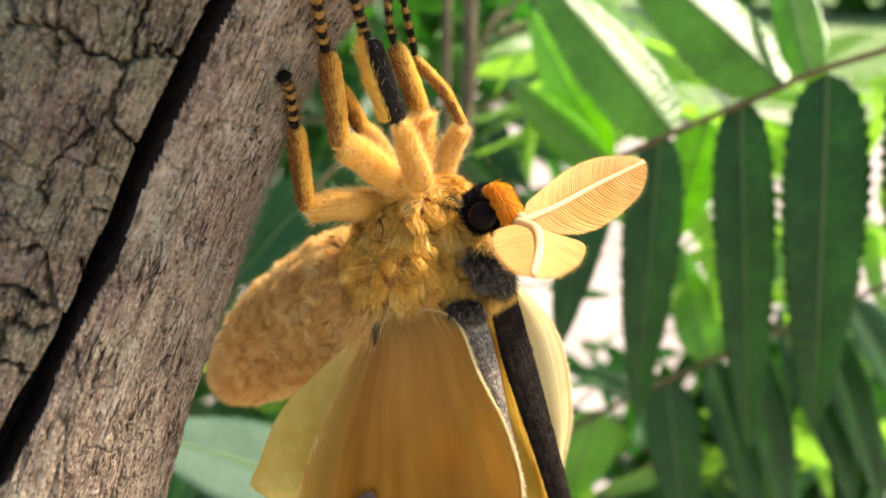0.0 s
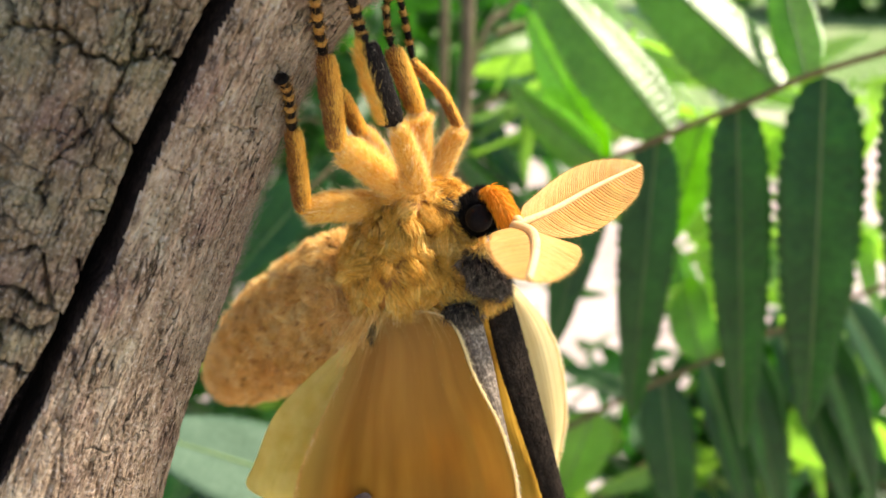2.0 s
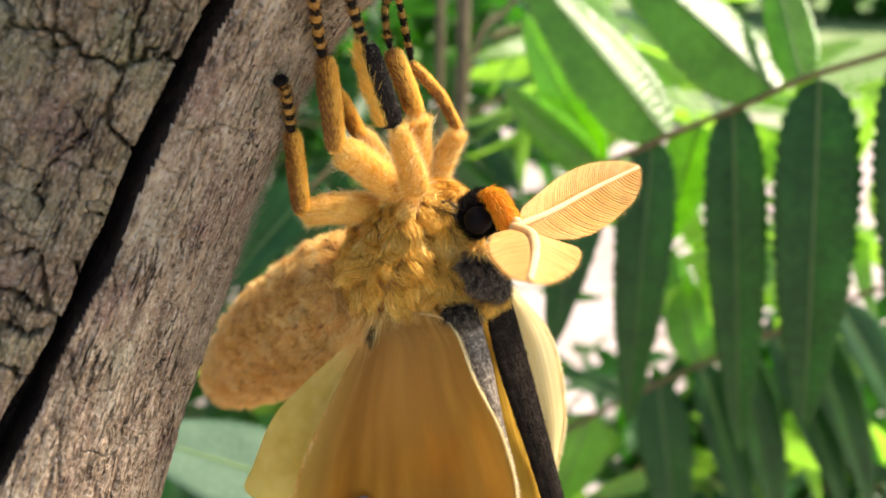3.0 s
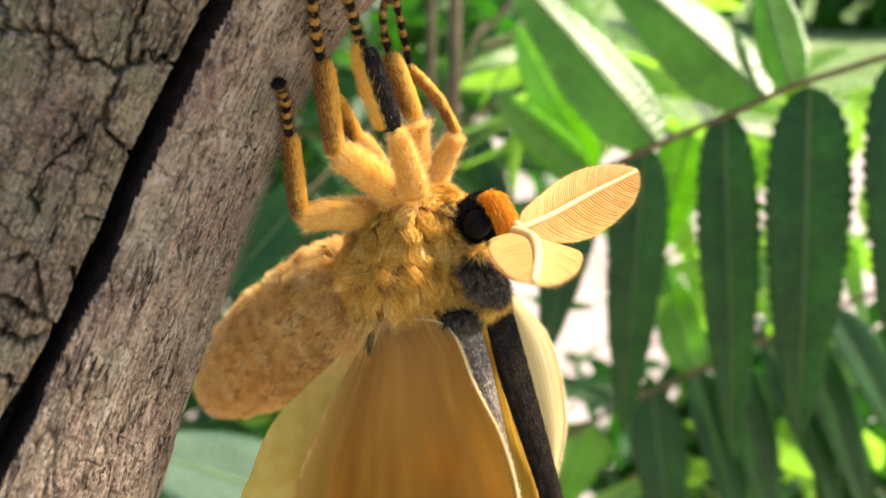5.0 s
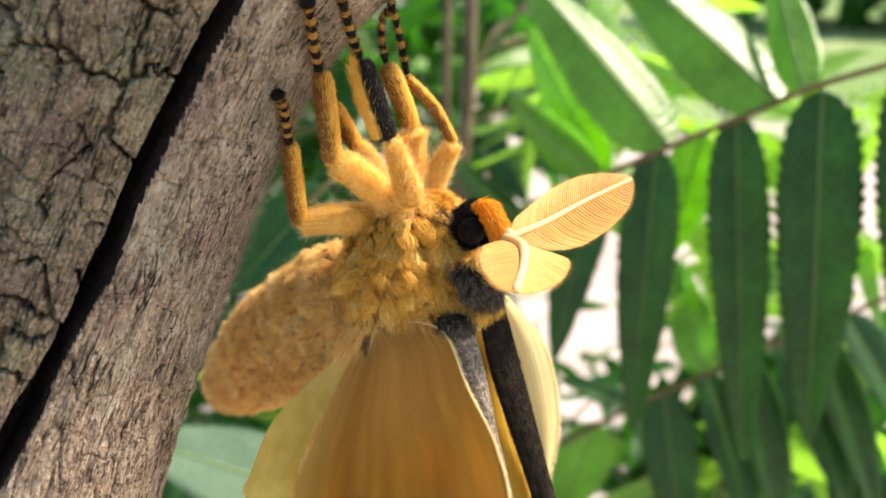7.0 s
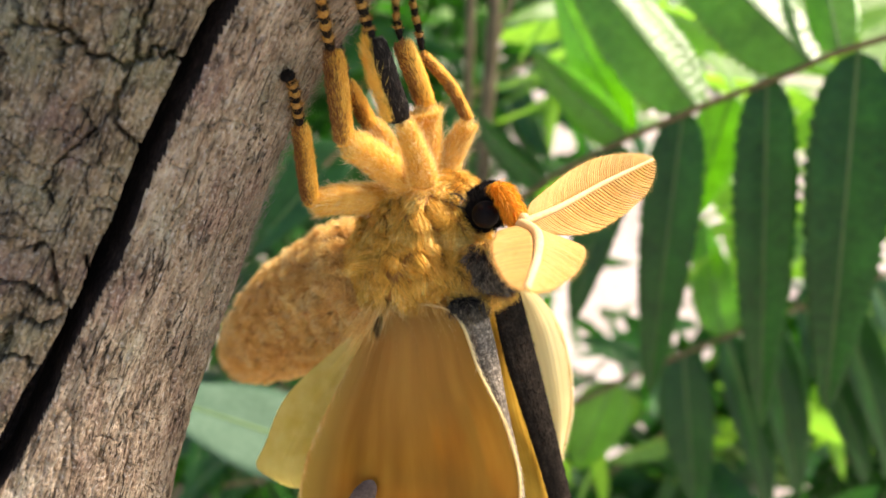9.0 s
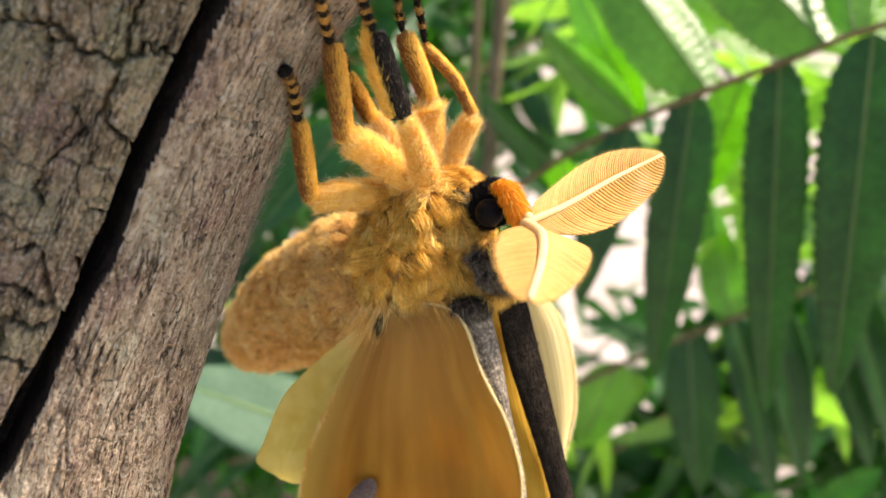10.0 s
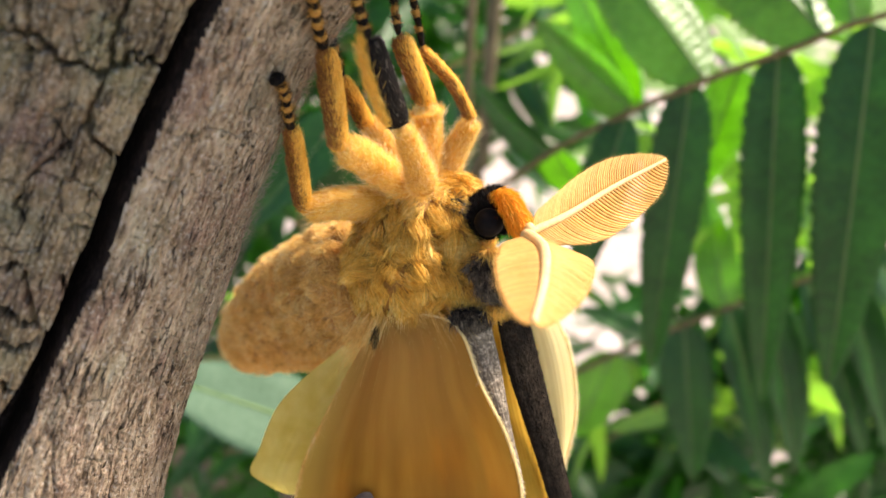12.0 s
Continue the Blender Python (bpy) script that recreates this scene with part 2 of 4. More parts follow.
def vnoise(p):
    """Smooth lattice noise in 0..1 for an array of points."""
    p = np.asarray(p, float)
    i = np.floor(p).astype(int)
    w = p - i
    w = w * w * (3 - 2 * w)
    v = 0
    for dx in (0, 1):
        for dy in (0, 1):
            for dz in (0, 1):
                k = (w[..., 0] if dx else 1 - w[..., 0]) * (w[..., 1] if dy else 1 - w[..., 1]) * (w[..., 2] if dz else 1 - w[..., 2])
                v = v + k * LATTICE[(i[..., 0] + dx) % 32, (i[..., 1] + dy) % 32, (i[..., 2] + dz) % 32]
    return v


def fbm(p, octaves=4):
    p = np.asarray(p, float)
    return sum(vnoise(p * 2 ** o + 7.3 * o) * 0.5 ** (o + 1) for o in range(octaves)) / (1 - 0.5 ** octaves)


def worley(u, v, seed=0):
    """Second less first distance to jittered cell points: zero along the joints."""
    r = np.random.default_rng(seed).random((64, 64, 2))
    iu, iv = np.floor(u).astype(int), np.floor(v).astype(int)
    d = []
    for a in (-1, 0, 1):
        for b in (-1, 0, 1):
            j = r[(iu + a) % 64, (iv + b) % 64]
            d.append(np.hypot(iu + a + j[..., 0] - u, iv + b + j[..., 1] - v))
    d = np.sort(np.array(d), 0)
    return d[1] - d[0]


def step(a, b, x):
    t = np.clip((x - a) / (b - a), 0, 1)
    return t * t * (3 - 2 * t)


def curve(points, n):
    """n points on a smooth line through the given ones."""
    p = np.array(points, float)
    if len(p) == 2:
        return p[0] + np.linspace(0, 1, n)[:, None] * (p[1] - p[0])
    q = np.vstack([2 * p[0] - p[1], p, 2 * p[-1] - p[-2]])
    t = np.linspace(0, len(p) - 1 - 1e-9, n)
    i = t.astype(int)
    f = (t - i)[:, None]
    a, b, c, d = q[i], q[i + 1], q[i + 2], q[i + 3]
    return 0.5 * (2 * b + (c - a) * f + (2 * a - 5 * b + 4 * c - d) * f ** 2 + (3 * b - a - 3 * c + d) * f ** 3)


def unit(v):
    v = np.asarray(v, float)
    return v / (np.linalg.norm(v, axis=-1, keepdims=True) + 1e-12)


class Shape:
    """Vertices and faces in millimetres."""

    def __init__(self):
        self.v, self.f, self.n = [], [], 0

    def add(self, verts, faces):
        self.f += [tuple(i + self.n for i in face) for face in faces]
        self.v.append(np.asarray(verts, float).reshape(-1, 3))
        self.n += len(self.v[-1])
        return self

    def points(self):
        return np.vstack(self.v)

    def grid(self, g, wrap=False):
        a, b = g.shape[:2]
        cols = b if wrap else b - 1
        return self.add(g.reshape(-1, 3), [(i * b + j, i * b + (j + 1) % b, (i + 1) * b + (j + 1) % b, (i + 1) * b + j) for i in range(a - 1) for j in range(cols)])

    def tube(self, path, radii, n=12, flat=None, ratio=1.0, rough=0.0, freq=1.0):
        """A closed tube along path; across flat it is ratio as thick."""
        path = np.asarray(path, float)
        radii = np.broadcast_to(np.asarray(radii, float), (len(path),))
        tan = unit(np.gradient(path, axis=0))
        ref = np.array(flat if flat is not None else (0.31, 0.9, 0.3), float)
        rings = []
        for p, t, r in zip(path, tan, radii):
            e = unit(ref - t * (ref @ t))
            o = np.cross(t, e)
            ang = np.linspace(0, 2 * np.pi, n, endpoint=False)[:, None]
            rings.append(p + r * (np.cos(ang) * o + ratio * np.sin(ang) * e))
        g = np.array(rings)
        if rough:
            c = path[:, None]
            g = c + (g - c) * (1 + rough * (fbm(g * freq, 3)[..., None] - 0.5) * 2)
        k = self.n
        self.grid(g, True)
        m = len(path)
        self.add([path[0] - tan[0] * radii[0] * 0.3, path[-1] + tan[-1] * radii[-1] * 0.3], [])
        a, b = k + m * n, k + m * n + 1
        self.f += [(a, k + (j + 1) % n, k + j) for j in range(n)] + [(b, k + (m - 1) * n + j, k + (m - 1) * n + (j + 1) % n) for j in range(n)]
        return self


def thing(name, base, label, category, group=""):
    ob = new(name)
    ob.location = Vector(base) * MM
    ob.empty_display_size = 0.002
    return tagged(ob, label, category, group)


def part(name, shape, mat, parent=None, label="", smooth=True, kind=""):
    """A shape as one mesh object under a thing or a part."""
    if isinstance(shape, bmesh.types.BMesh):
        me = bpy.data.meshes.new(name)
        shape.to_mesh(me)
        shape.free()
    else:
        v = shape.points() * MM
        at = Vector((0, 0, 0))
        up = parent
        while up is not None:
            at += up.location
            up = up.parent
        if parent is None:
            at = Vector((0, 0, 0))
        v = v - np.array(at)
        me = bpy.data.meshes.new(name)
        me.from_pydata(v.tolist(), [], shape.f)
    me.materials.append(mat)
    if smooth:
        me.shade_smooth()
    ob = new(name, me)
    ob.parent = parent
    if label:
        ob["label"] = label
    if kind:
        ob["kind"] = kind
    return ob


def surface_points(shape, count, gen):
    """Random points on a shape's faces, and the faces' outward normals."""
    v = shape.points()
    tri = np.array([t for f in shape.f for t in ([f] if len(f) == 3 else [(f[0], f[1], f[2]), (f[0], f[2], f[3])])])
    a, b, c = v[tri[:, 0]], v[tri[:, 1]], v[tri[:, 2]]
    nor = np.cross(b - a, c - a)
    area = np.linalg.norm(nor, axis=1)
    k = gen.choice(len(tri), count, p=area / area.sum())
    r1, r2 = np.sqrt(gen.random((count, 1))), gen.random((count, 1))
    p = (1 - r1) * a[k] + r1 * (1 - r2) * b[k] + r1 * r2 * c[k]
    return p, unit(nor[k])


def outward(shape, nor, pts, axis):
    """Turn normals away from the nearest point of an axis line."""
    axis = np.asarray(axis, float)
    d = np.linalg.norm(pts[:, None] - axis[None], axis=2)
    away = pts - axis[d.argmin(1)]
    return nor * np.sign((nor * away).sum(1, keepdims=True) + 1e-9)


def hairs(pts, nor, comb, length, width, gen, lift=0.5, messy=0.35, curl=0.5, tufts=0):
    """Thin tapered blades that start at pts, laid along comb and lifted off the skin."""
    n = len(pts)
    comb = np.broadcast_to(np.asarray(comb, float), (n, 3))
    tang = unit(comb - nor * (comb * nor).sum(1, keepdims=True))
    if tufts:
        seed = gen.choice(n, tufts, replace=False)
        own = np.concatenate([((c[:, None] - pts[seed][None]) ** 2).sum(2).argmin(1) for c in np.array_split(pts, max(1, n // 2000))])
        lean = unit(tang[seed] + 0.65 * gen.normal(size=(tufts, 3)))
        lean = unit(lean - nor[seed] * (lean * nor[seed]).sum(1, keepdims=True))
        tang = lean[own]
        goal = (pts[seed] + (unit(lean + 0.55 * nor[seed]) * length * gen.uniform(0.7, 1.3, (tufts, 1))))[own]
    d0 = unit(tang + nor * lift + messy * gen.normal(size=(n, 3)))
    d1 = unit(d0 + curl * (tang - 0.6 * nor) + 0.3 * messy * gen.normal(size=(n, 3)))
    ln = (length * gen.uniform(0.55, 1.25, n))[:, None]
    side = unit(np.cross(d0, gen.normal(size=(n, 3))))
    w = (width * gen.uniform(0.7, 1.3, n))[:, None] * 0.5
    root = pts - nor * 0.08
    mid = root + d0 * ln * 0.5
    far = mid + d1 * ln * 0.32
    tip = far + unit(d1 + 0.4 * (d1 - d0)) * ln * 0.2
    if tufts:
        mid, far, tip = mid + 0.12 * (goal - mid), far + 0.34 * (goal - far), tip + 0.55 * (goal - tip)
    v = np.stack([root - side * w, root + side * w, mid - side * w, mid + side * w, far - side * w * 0.6, far + side * w * 0.6, tip], 1)
    s = Shape()
    s.v, s.n = [v.reshape(-1, 3)], n * 7
    s.f = [t for i in range(0, n * 7, 7) for t in ((i, i + 1, i + 3, i + 2), (i + 2, i + 3, i + 5, i + 4), (i + 4, i + 5, i + 6))]
    return s


# ---- ground ----
gr = Shape()
ring = np.concatenate([[0.0], np.linspace(60, 3000, 90), np.geomspace(3100, 30000, 60), np.geomspace(34000, 4.0e6, 14)])
ang = np.linspace(0, 2 * np.pi, 241)[:-1]
gg = np.stack([ring[:, None] * np.cos(ang), ring[:, None] * np.sin(ang) + 600, np.zeros((len(ring), 240))], 2)
near = np.exp(-ring / 6000)[:, None]
gg[..., 2] = -1150 + 60 * (fbm(gg / 900 + 3.1, 3) - 0.5) * near
gr.grid(gg, True)
ground = part("ground", gr, LAWN)
ground.data.materials.append(SHADED_GROUND)
ground.data.materials.append(PATH)
# Distance from the shrub; the dark shade-coloured disc lies within 1150.
reach = np.hypot(gg[..., 0] + 620, gg[..., 1] - 560) + 500 * (fbm(gg / 400 + 8, 3) - 0.5)
# The pale yard runs on unseen behind the camera, added there to bounce light forward.
bare = reach + 0.44 * gg[..., 0] + 2600 * (fbm(gg / 1500 + 12, 3) - 0.5) + 9000 * (fbm(gg / 500 + 20, 2) > 0.68)
ground.data.polygons.foreach_set("material_index", np.where(reach[:-1] < 1150, 1, np.where(bare[:-1] < 6800, 2, 0)).astype(np.int32).ravel())
tagged(ground, "sunlit lawn round a pale sandy yard, ground coloured dark as shade under the shrub", "ground", kind="structure")

# ---- trees past the lawn ----
wg = np.random.default_rng(31)
woods = Shape()
n_w = 5000
w_at = np.stack([wg.uniform(5200, 24000, n_w), wg.uniform(12500, 16000, n_w), -1150 + 3600 * wg.random(n_w) ** 0.8], 1)
w_a, w_b = unit(wg.normal(size=(n_w, 3))) * 420, unit(wg.normal(size=(n_w, 3))) * 170
woods.v, woods.n = [np.stack([w_at - w_a, w_at + w_b, w_at + w_a, w_at - w_b], 1).reshape(-1, 3)], n_w * 4
woods.f = [(k, k + 1, k + 2, k + 3) for k in range(0, n_w * 4, 4)]
tagged(part("woods", woods, LEAF), "dark green trees beyond the lawn", "trees", kind="stuff")

# ---- tree trunk ----
AX_TOP, AX_DOWN = np.array((-31.7, 4.2, 12.6)), unit((-0.385, -0.260, -0.885))
TO_EYE = unit((0.080, -0.927, 0.375))
T_SIDE = unit(np.cross(AX_DOWN, TO_EYE))
if T_SIDE[0] < 0:
    T_SIDE = -T_SIDE
T_FRONT = unit(np.cross(T_SIDE, AX_DOWN))
if T_FRONT @ TO_EYE < 0:
    T_FRONT = -T_FRONT


def trunk_radius(a, th):
    flare = np.minimum(6.0 * np.clip((-8 - a) / 22, 0, 2) ** 2, 10) * np.clip(np.sin(th), 0, 1) ** 2 * step(-75, -42, a)
    return 15.9 - 4.0 * step(-45, -120, a) + 2.4 * np.clip((a - 4) / 34, -1.6, 1.3) ** 2 + 0.002 * np.clip(a - 60, 0, None) + flare


def trunk_grid(a, th, detail=True):
    """Bark points at places a down the axis and th round it, 0 towards the viewer."""
    A, T = np.meshgrid(a, th, indexing="ij")
    R = trunk_radius(A, T)
    arc = 17 * T
    q = np.stack([A, arc, 0 * A], 2)
    h = 1.6 * (fbm(q * 0.06 + 5, 3) - 0.5)
    warp = 1.6 * (fbm(q * 0.3 + 1.7, 5) - 0.5)
    # the long split in the bark
    mid = np.interp(A, [-45, -13, -3, 8, 18, 28, 60], [12.6, 11.0, 10.1, 9.7, 8.7, 6.9, 2.0]) + 1.3 * (fbm(np.stack([A * 0.12, 0 * A, 0 * A], 2) + 11, 2) - 0.5)
    off = arc - mid
    half = 0.42 + 0.38 * step(-20, 5, A) + 0.5 * (fbm(np.stack([A * 0.3, 0 * A, 0 * A], 2) + 31, 1) - 0.5)
    split = np.where(off < 0, step(half + 0.12, half - 0.1, -off), step(half + 0.45, half - 0.15, off))
    if not detail:
        return off, split
    left = step(0.3, -0.8, off)
    # broken plates beyond the split, drawn-out checks and a few cross cracks on this side of it
    jag = 0.9 * (fbm(q * 1.3 + 41, 3) - 0.5)
    w1 = worley((A + 3.0 * warp + jag) / 5.6, (arc + 2.4 * warp + jag) / 5.4, 2)
    c1 = step(0.11, 0.0, w1) * step(0.36, 0.46, fbm(q * 0.22 + 3, 2)) * left
    w5 = worley((A + 1.4 * warp + jag) / 2.3, (arc + 1.4 * warp + jag) / 2.9, 6)
    c5 = step(0.09, 0.0, w5) * step(0.46, 0.58, fbm(q * 0.3 + 15, 2)) * left
    w2 = worley((A + 0.3 * warp) / 8.5, (arc + 0.35 * warp) / 1.0, 5)
    c2 = step(0.13, 0.0, w2) * step(0.46, 0.58, fbm(q * np.array([0.2, 0.5, 1]) + 9, 2)) * (1 - 0.7 * left)
    w4 = worley((A + 1.5 * warp + jag) / 4.2, (arc + 1.2 * warp) / 3.6, 14)
    c4 = step(0.05, 0.0, w4) * step(0.58, 0.64, fbm(q * 0.3 + 27, 2)) * (1 - left)
    h = h - 0.40 * c4 - 6.5 * split - 1.6 * c1 - 0.45 * c5 - 0.42 * c2
    h = h + (1 - 0.85 * split) * (0.55 * (fbm(q * np.array([0.10, 0.7, 1]) + 2, 4) - 0.5) + 0.5 * (fbm(q * np.array([0.2, 2.0, 1]) + 4, 3) - 0.5) + 0.3 * (fbm(q * np.array([0.8, 5.0, 1]) + 6, 2) - 0.5) + 0.3 * left * (fbm(q * 1.6 + 8, 3) - 0.5))
    r = (R + h)[..., None]
    c = AX_TOP + A[..., None] * AX_DOWN
    return c + r * (np.cos(T)[..., None] * T_FRONT + np.sin(T)[..., None] * T_SIDE)


tr = Shape()
a_all = np.concatenate([np.linspace(-420, -42, 30)[:-1], np.linspace(-42, 44, 800), np.linspace(44, 1400, 70)[1:]])
t_all = np.concatenate([np.linspace(-0.7, 1.9, 560), np.linspace(1.9, 2 * np.pi - 0.7, 60)[1:-1]])
tr.grid(trunk_grid(a_all, t_all), True)
trunk = part("tree_trunk", tr, BARK)
trunk.data.materials.append(SHADED_PLATE_BARK)
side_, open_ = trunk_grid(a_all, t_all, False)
# 2: faces inside the split, coloured as shade
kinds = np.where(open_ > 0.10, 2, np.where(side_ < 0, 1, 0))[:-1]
trunk.data.materials.append(SPLIT_SHADE)
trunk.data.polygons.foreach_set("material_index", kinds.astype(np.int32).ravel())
round_mm, down_mm = np.meshgrid(17 * t_all, a_all)
grain_at = np.stack([round_mm, down_mm], 2).reshape(-1, 2)
corner = np.empty(len(trunk.data.loops), np.int32)
trunk.data.loops.foreach_get("vertex_index", corner)
trunk.data.uv_layers.new(name="grain").data.foreach_set("uv", grain_at[corner].astype(np.float32).ravel())
tagged(trunk, "leaning grey-brown tree trunk with cracked bark and a long dark split", "tree trunk")
fz = np.random.default_rng(21)
fa, ft = fz.uniform(-45, 20, 8000), fz.uniform(0.95, 1.8, 8000)
cc = AX_TOP + fa[:, None] * AX_DOWN
fn = np.cos(ft)[:, None] * T_FRONT + np.sin(ft)[:, None] * T_SIDE
fp = cc + trunk_radius(fa, ft)[:, None] * fn
part("lichen_fuzz", hairs(fp, fn, -AX_DOWN, 1.7, 0.028, fz, lift=0.6, messy=0.9, curl=0.8), LINT, trunk, "pale fuzz of fine fibres", kind="stuff")

# ---- moth ----
moth = thing("moth", (-2.0, 4.7, -1.8), "furry golden-yellow moth with feathered antennae clinging below a trunk", "moth")
hg = np.random.default_rng(5)

# thorax
th_axis = curve([(-7.2, 5.9, -9.3), (-4.2, 7.2, -4.8), (-0.9, 8.2, -1.0), (2.7, 6.6, 0.3)], 30)
th = Shape().tube(th_axis, np.interp(np.linspace(0, 1, 30), [0, 0.15, 0.45, 0.75, 1], [3.0, 5.2, 6.6, 5.6, 3.0]), 36, rough=0.22, freq=0.3)
thorax = part("thorax", th, FUR_GAP_GOLD, moth, "golden thorax under thick fur")
p, nrm = surface_points(th, 62000, hg)
nrm = outward(th, nrm, p, th_axis)
part("fur", hairs(p, nrm, (0.350, -0.392, -0.704), 2.2, 0.045, hg, 0.65, 0.25, 0.7, tufts=430), FUR_GOLD, thorax, "shaggy golden fur", kind="stuff")

# abdomen
ab_axis = curve([(-7.7, 10.9, -7.6), (-15.3, 18.4, -15.9), (-24.7, 27.1, -26.2), (-33.4, 33.0, -35.3)], 40)
ab_r = np.interp(np.linspace(0, 1, 40), [0, 0.2, 0.5, 0.8, 0.93, 1], [5.4, 7.2, 7.4, 5.7, 4.1, 2.2])
seg = 1 + 0.05 * np.abs(np.sin(np.linspace(0, 7 * np.pi, 40)))
ab = Shape().tube(curve(ab_axis[::3], 90), np.interp(np.linspace(0, 1, 90), np.linspace(0, 1, 40), ab_r * seg), 90, rough=0.13, freq=0.75)
abdomen = part("abdomen", ab, FUR_GAP_CREAM, moth, "plump cream-orange abdomen with small dark spots")
p, nrm = surface_points(ab, 80000, hg)
nrm = outward(ab, nrm, p, ab_axis)
part("fur", hairs(p, nrm, ab_axis[-1] - ab_axis[0], 1.6, 0.042, hg, 0.9, 0.4, 0.9, tufts=900), FUR_CREAM, abdomen, "short woolly cream fur", kind="stuff")

p, nrm = surface_points(ab, 6000, hg)
part("halo", hairs(p, outward(ab, nrm, p, ab_axis), ab_axis[-1] - ab_axis[0], 1.7, 0.022, hg, 1.1, 0.5, 0.5), FUR_RIM_LIT, abdomen, "long hairs coloured pale as rim light", kind="stuff")
p, nrm = surface_points(ab, 110, hg)
nrm = outward(ab, nrm, p, ab_axis)
front = (nrm @ np.array(unit((0.000, -0.965, 0.282)))) > 0.2
p, nrm = np.repeat(p[front], 16, 0), np.repeat(nrm[front], 16, 0)
p = p + hg.normal(size=p.shape) * 0.14 + nrm * 0.55
part("flecking", hairs(p, nrm, ab_axis[-1] - ab_axis[0], 0.7, 0.05, hg, 0.6, 0.4, 0.4), FUR_BROWN, abdomen, "scattered brown flecks", kind="stuff")

# head
hd_axis = curve([(2.8, 5.7, 0.6), (4.4, 5.3, 2.3), (6.1, 5.0, 2.9)], 16)
hd = Shape().tube(hd_axis, np.interp(np.linspace(0, 1, 16), [0, 0.3, 0.7, 1], [1.2, 2.15, 2.1, 1.2]), 24)
head = part("head", hd, FUR_BLACK, moth, "dark head with an orange brow")
p, nrm = surface_points(hd, 8000, hg)
nrm = outward(hd, nrm, p, hd_axis)
part("fur", hairs(p, nrm, (-0.300, 0.114, 0.817), 0.9, 0.06, hg, 0.8, 0.4, 0.3), FUR_BLACK, head, "short black fur", kind="stuff")
br_axis = curve([(4.6, 3.3, 5.4), (5.6, 2.5, 4.8), (6.5, 1.4, 3.5), (7.2, 0.4, 2.4)], 14)
brw = Shape().tube(br_axis, np.interp(np.linspace(0, 1, 14), [0, 0.3, 0.8, 1], [0.45, 0.95, 1.05, 0.6]), 14)
brow = part("brow", brw, FUR_ORANGE, head, "tuft of bright orange hair")
p, nrm = surface_points(brw, 2500, hg)
nrm = outward(brw, nrm, p, br_axis)
part_fur = hairs(p, nrm, (0.500, -0.300, -0.742), 1.0, 0.05, hg, 0.4, 0.25, 0.4)
brw.add(part_fur.points(), part_fur.f)
brow.data.clear_geometry()
brow.data.from_pydata((brw.points() * MM - np.array(moth.location)).tolist(), [], brw.f)
brow.data.shade_smooth()


def ball(center, r, squash=1.0, seg=24):
    s = Shape()
    la, lo = np.linspace(0.02, np.pi - 0.02, seg // 2), np.linspace(0, 2 * np.pi, seg, endpoint=False)
    g = np.stack([np.sin(la)[:, None] * np.cos(lo), np.cos(la)[:, None] + 0 * lo, squash * np.sin(la)[:, None] * np.sin(lo)], 2)
    return s.grid(np.array(center) + r * g, True)


part("eye", ball((3.9, 2.2, 2.7), 1.38), EYE, head, "glossy black compound eye")
part("eye", ball((5.4, 9.8, 1.7), 1.25), EYE, head, "glossy black compound eye")


# antennae
def antenna(rachis_pts, side_a, side_b, width_a, width_b, counts, thicks, slant, skew, taper, shaft, label):
    """A feathered antenna: a tapered shaft and a row of fine hair-tipped comb teeth on each side."""
    rp = curve(rachis_pts, 800)
    r = Shape().tube(rp[::10], np.linspace(shaft, shaft * 0.45, 80), 10)
    ob = part("antenna", r, ANTENNA_SHAFT, moth, label)
    tan = unit(np.gradient(rp, axis=0))
    for way, width, sk, n_pinnae, thick in ((side_a, width_a, skew[0], counts[0], thicks[0]), (side_b, width_b, skew[1], counts[1], thicks[1])):
        s = Shape()
        for k in range(n_pinnae):
            t = 0.02 + 0.97 * k / (n_pinnae - 1)
            i = int(t * 799)
            w = width * math.sin(math.pi * min(1, t * 0.90 + 0.10) ** sk) ** (0.6 + taper * t) * hg.uniform(0.985, 1.015)
            d = unit(np.array(way) - tan[i] * (np.array(way) @ tan[i]) + slant * tan[i] + 0.005 * hg.normal(size=3))
            e = tan[i] * w * 0.28
            line = curve([rp[i], rp[i] + d * w * 0.5, rp[i] + d * w * 0.85 + 0.5 * e, rp[i] + d * w + e], 8)
            nrm = unit(np.cross(d, tan[i]))
            s.tube(line, np.linspace(thick, thick * 0.6, 8), 6, flat=nrm, ratio=0.75)
            for c in (-1, 0, 1):
                tip = line[-1] + d * hg.uniform(0.2, 0.6) + tan[i] * c * 0.12 + nrm * hg.normal() * 0.15
                s.add([line[-1] - tan[i] * 0.015, line[-1] + tan[i] * 0.015, tip], [(0, 1, 2)])
            for c in range(1, 8):
                for q in (-1, 1):
                    at = line[c] + tan[i] * q * thick * 0.8
                    tip = at + q * tan[i] * hg.uniform(0.10, 0.22) + d * hg.uniform(0.05, 0.2) + nrm * hg.normal() * 0.06
                    s.add([at - d * 0.03, at + d * 0.03, tip], [(0, 1, 2)])
        part("pinnae", s, ANTENNA, ob, "row of fine comb teeth", kind="stuff")
    return ob


antenna([(7.7, 0.1, 2.9), (11.4, 3.5, 3.2), (16.7, 9.1, 3.9), (22.8, 14.5, 4.8)], (-0.400, 0.523, 0.760), (0.400, -0.384, -0.816), 3.5, 5.1, (66, 48), (0.145, 0.182), 0.75, (1.0, 1.0), 0.22, 0.42, "golden comb-like feathered antenna")
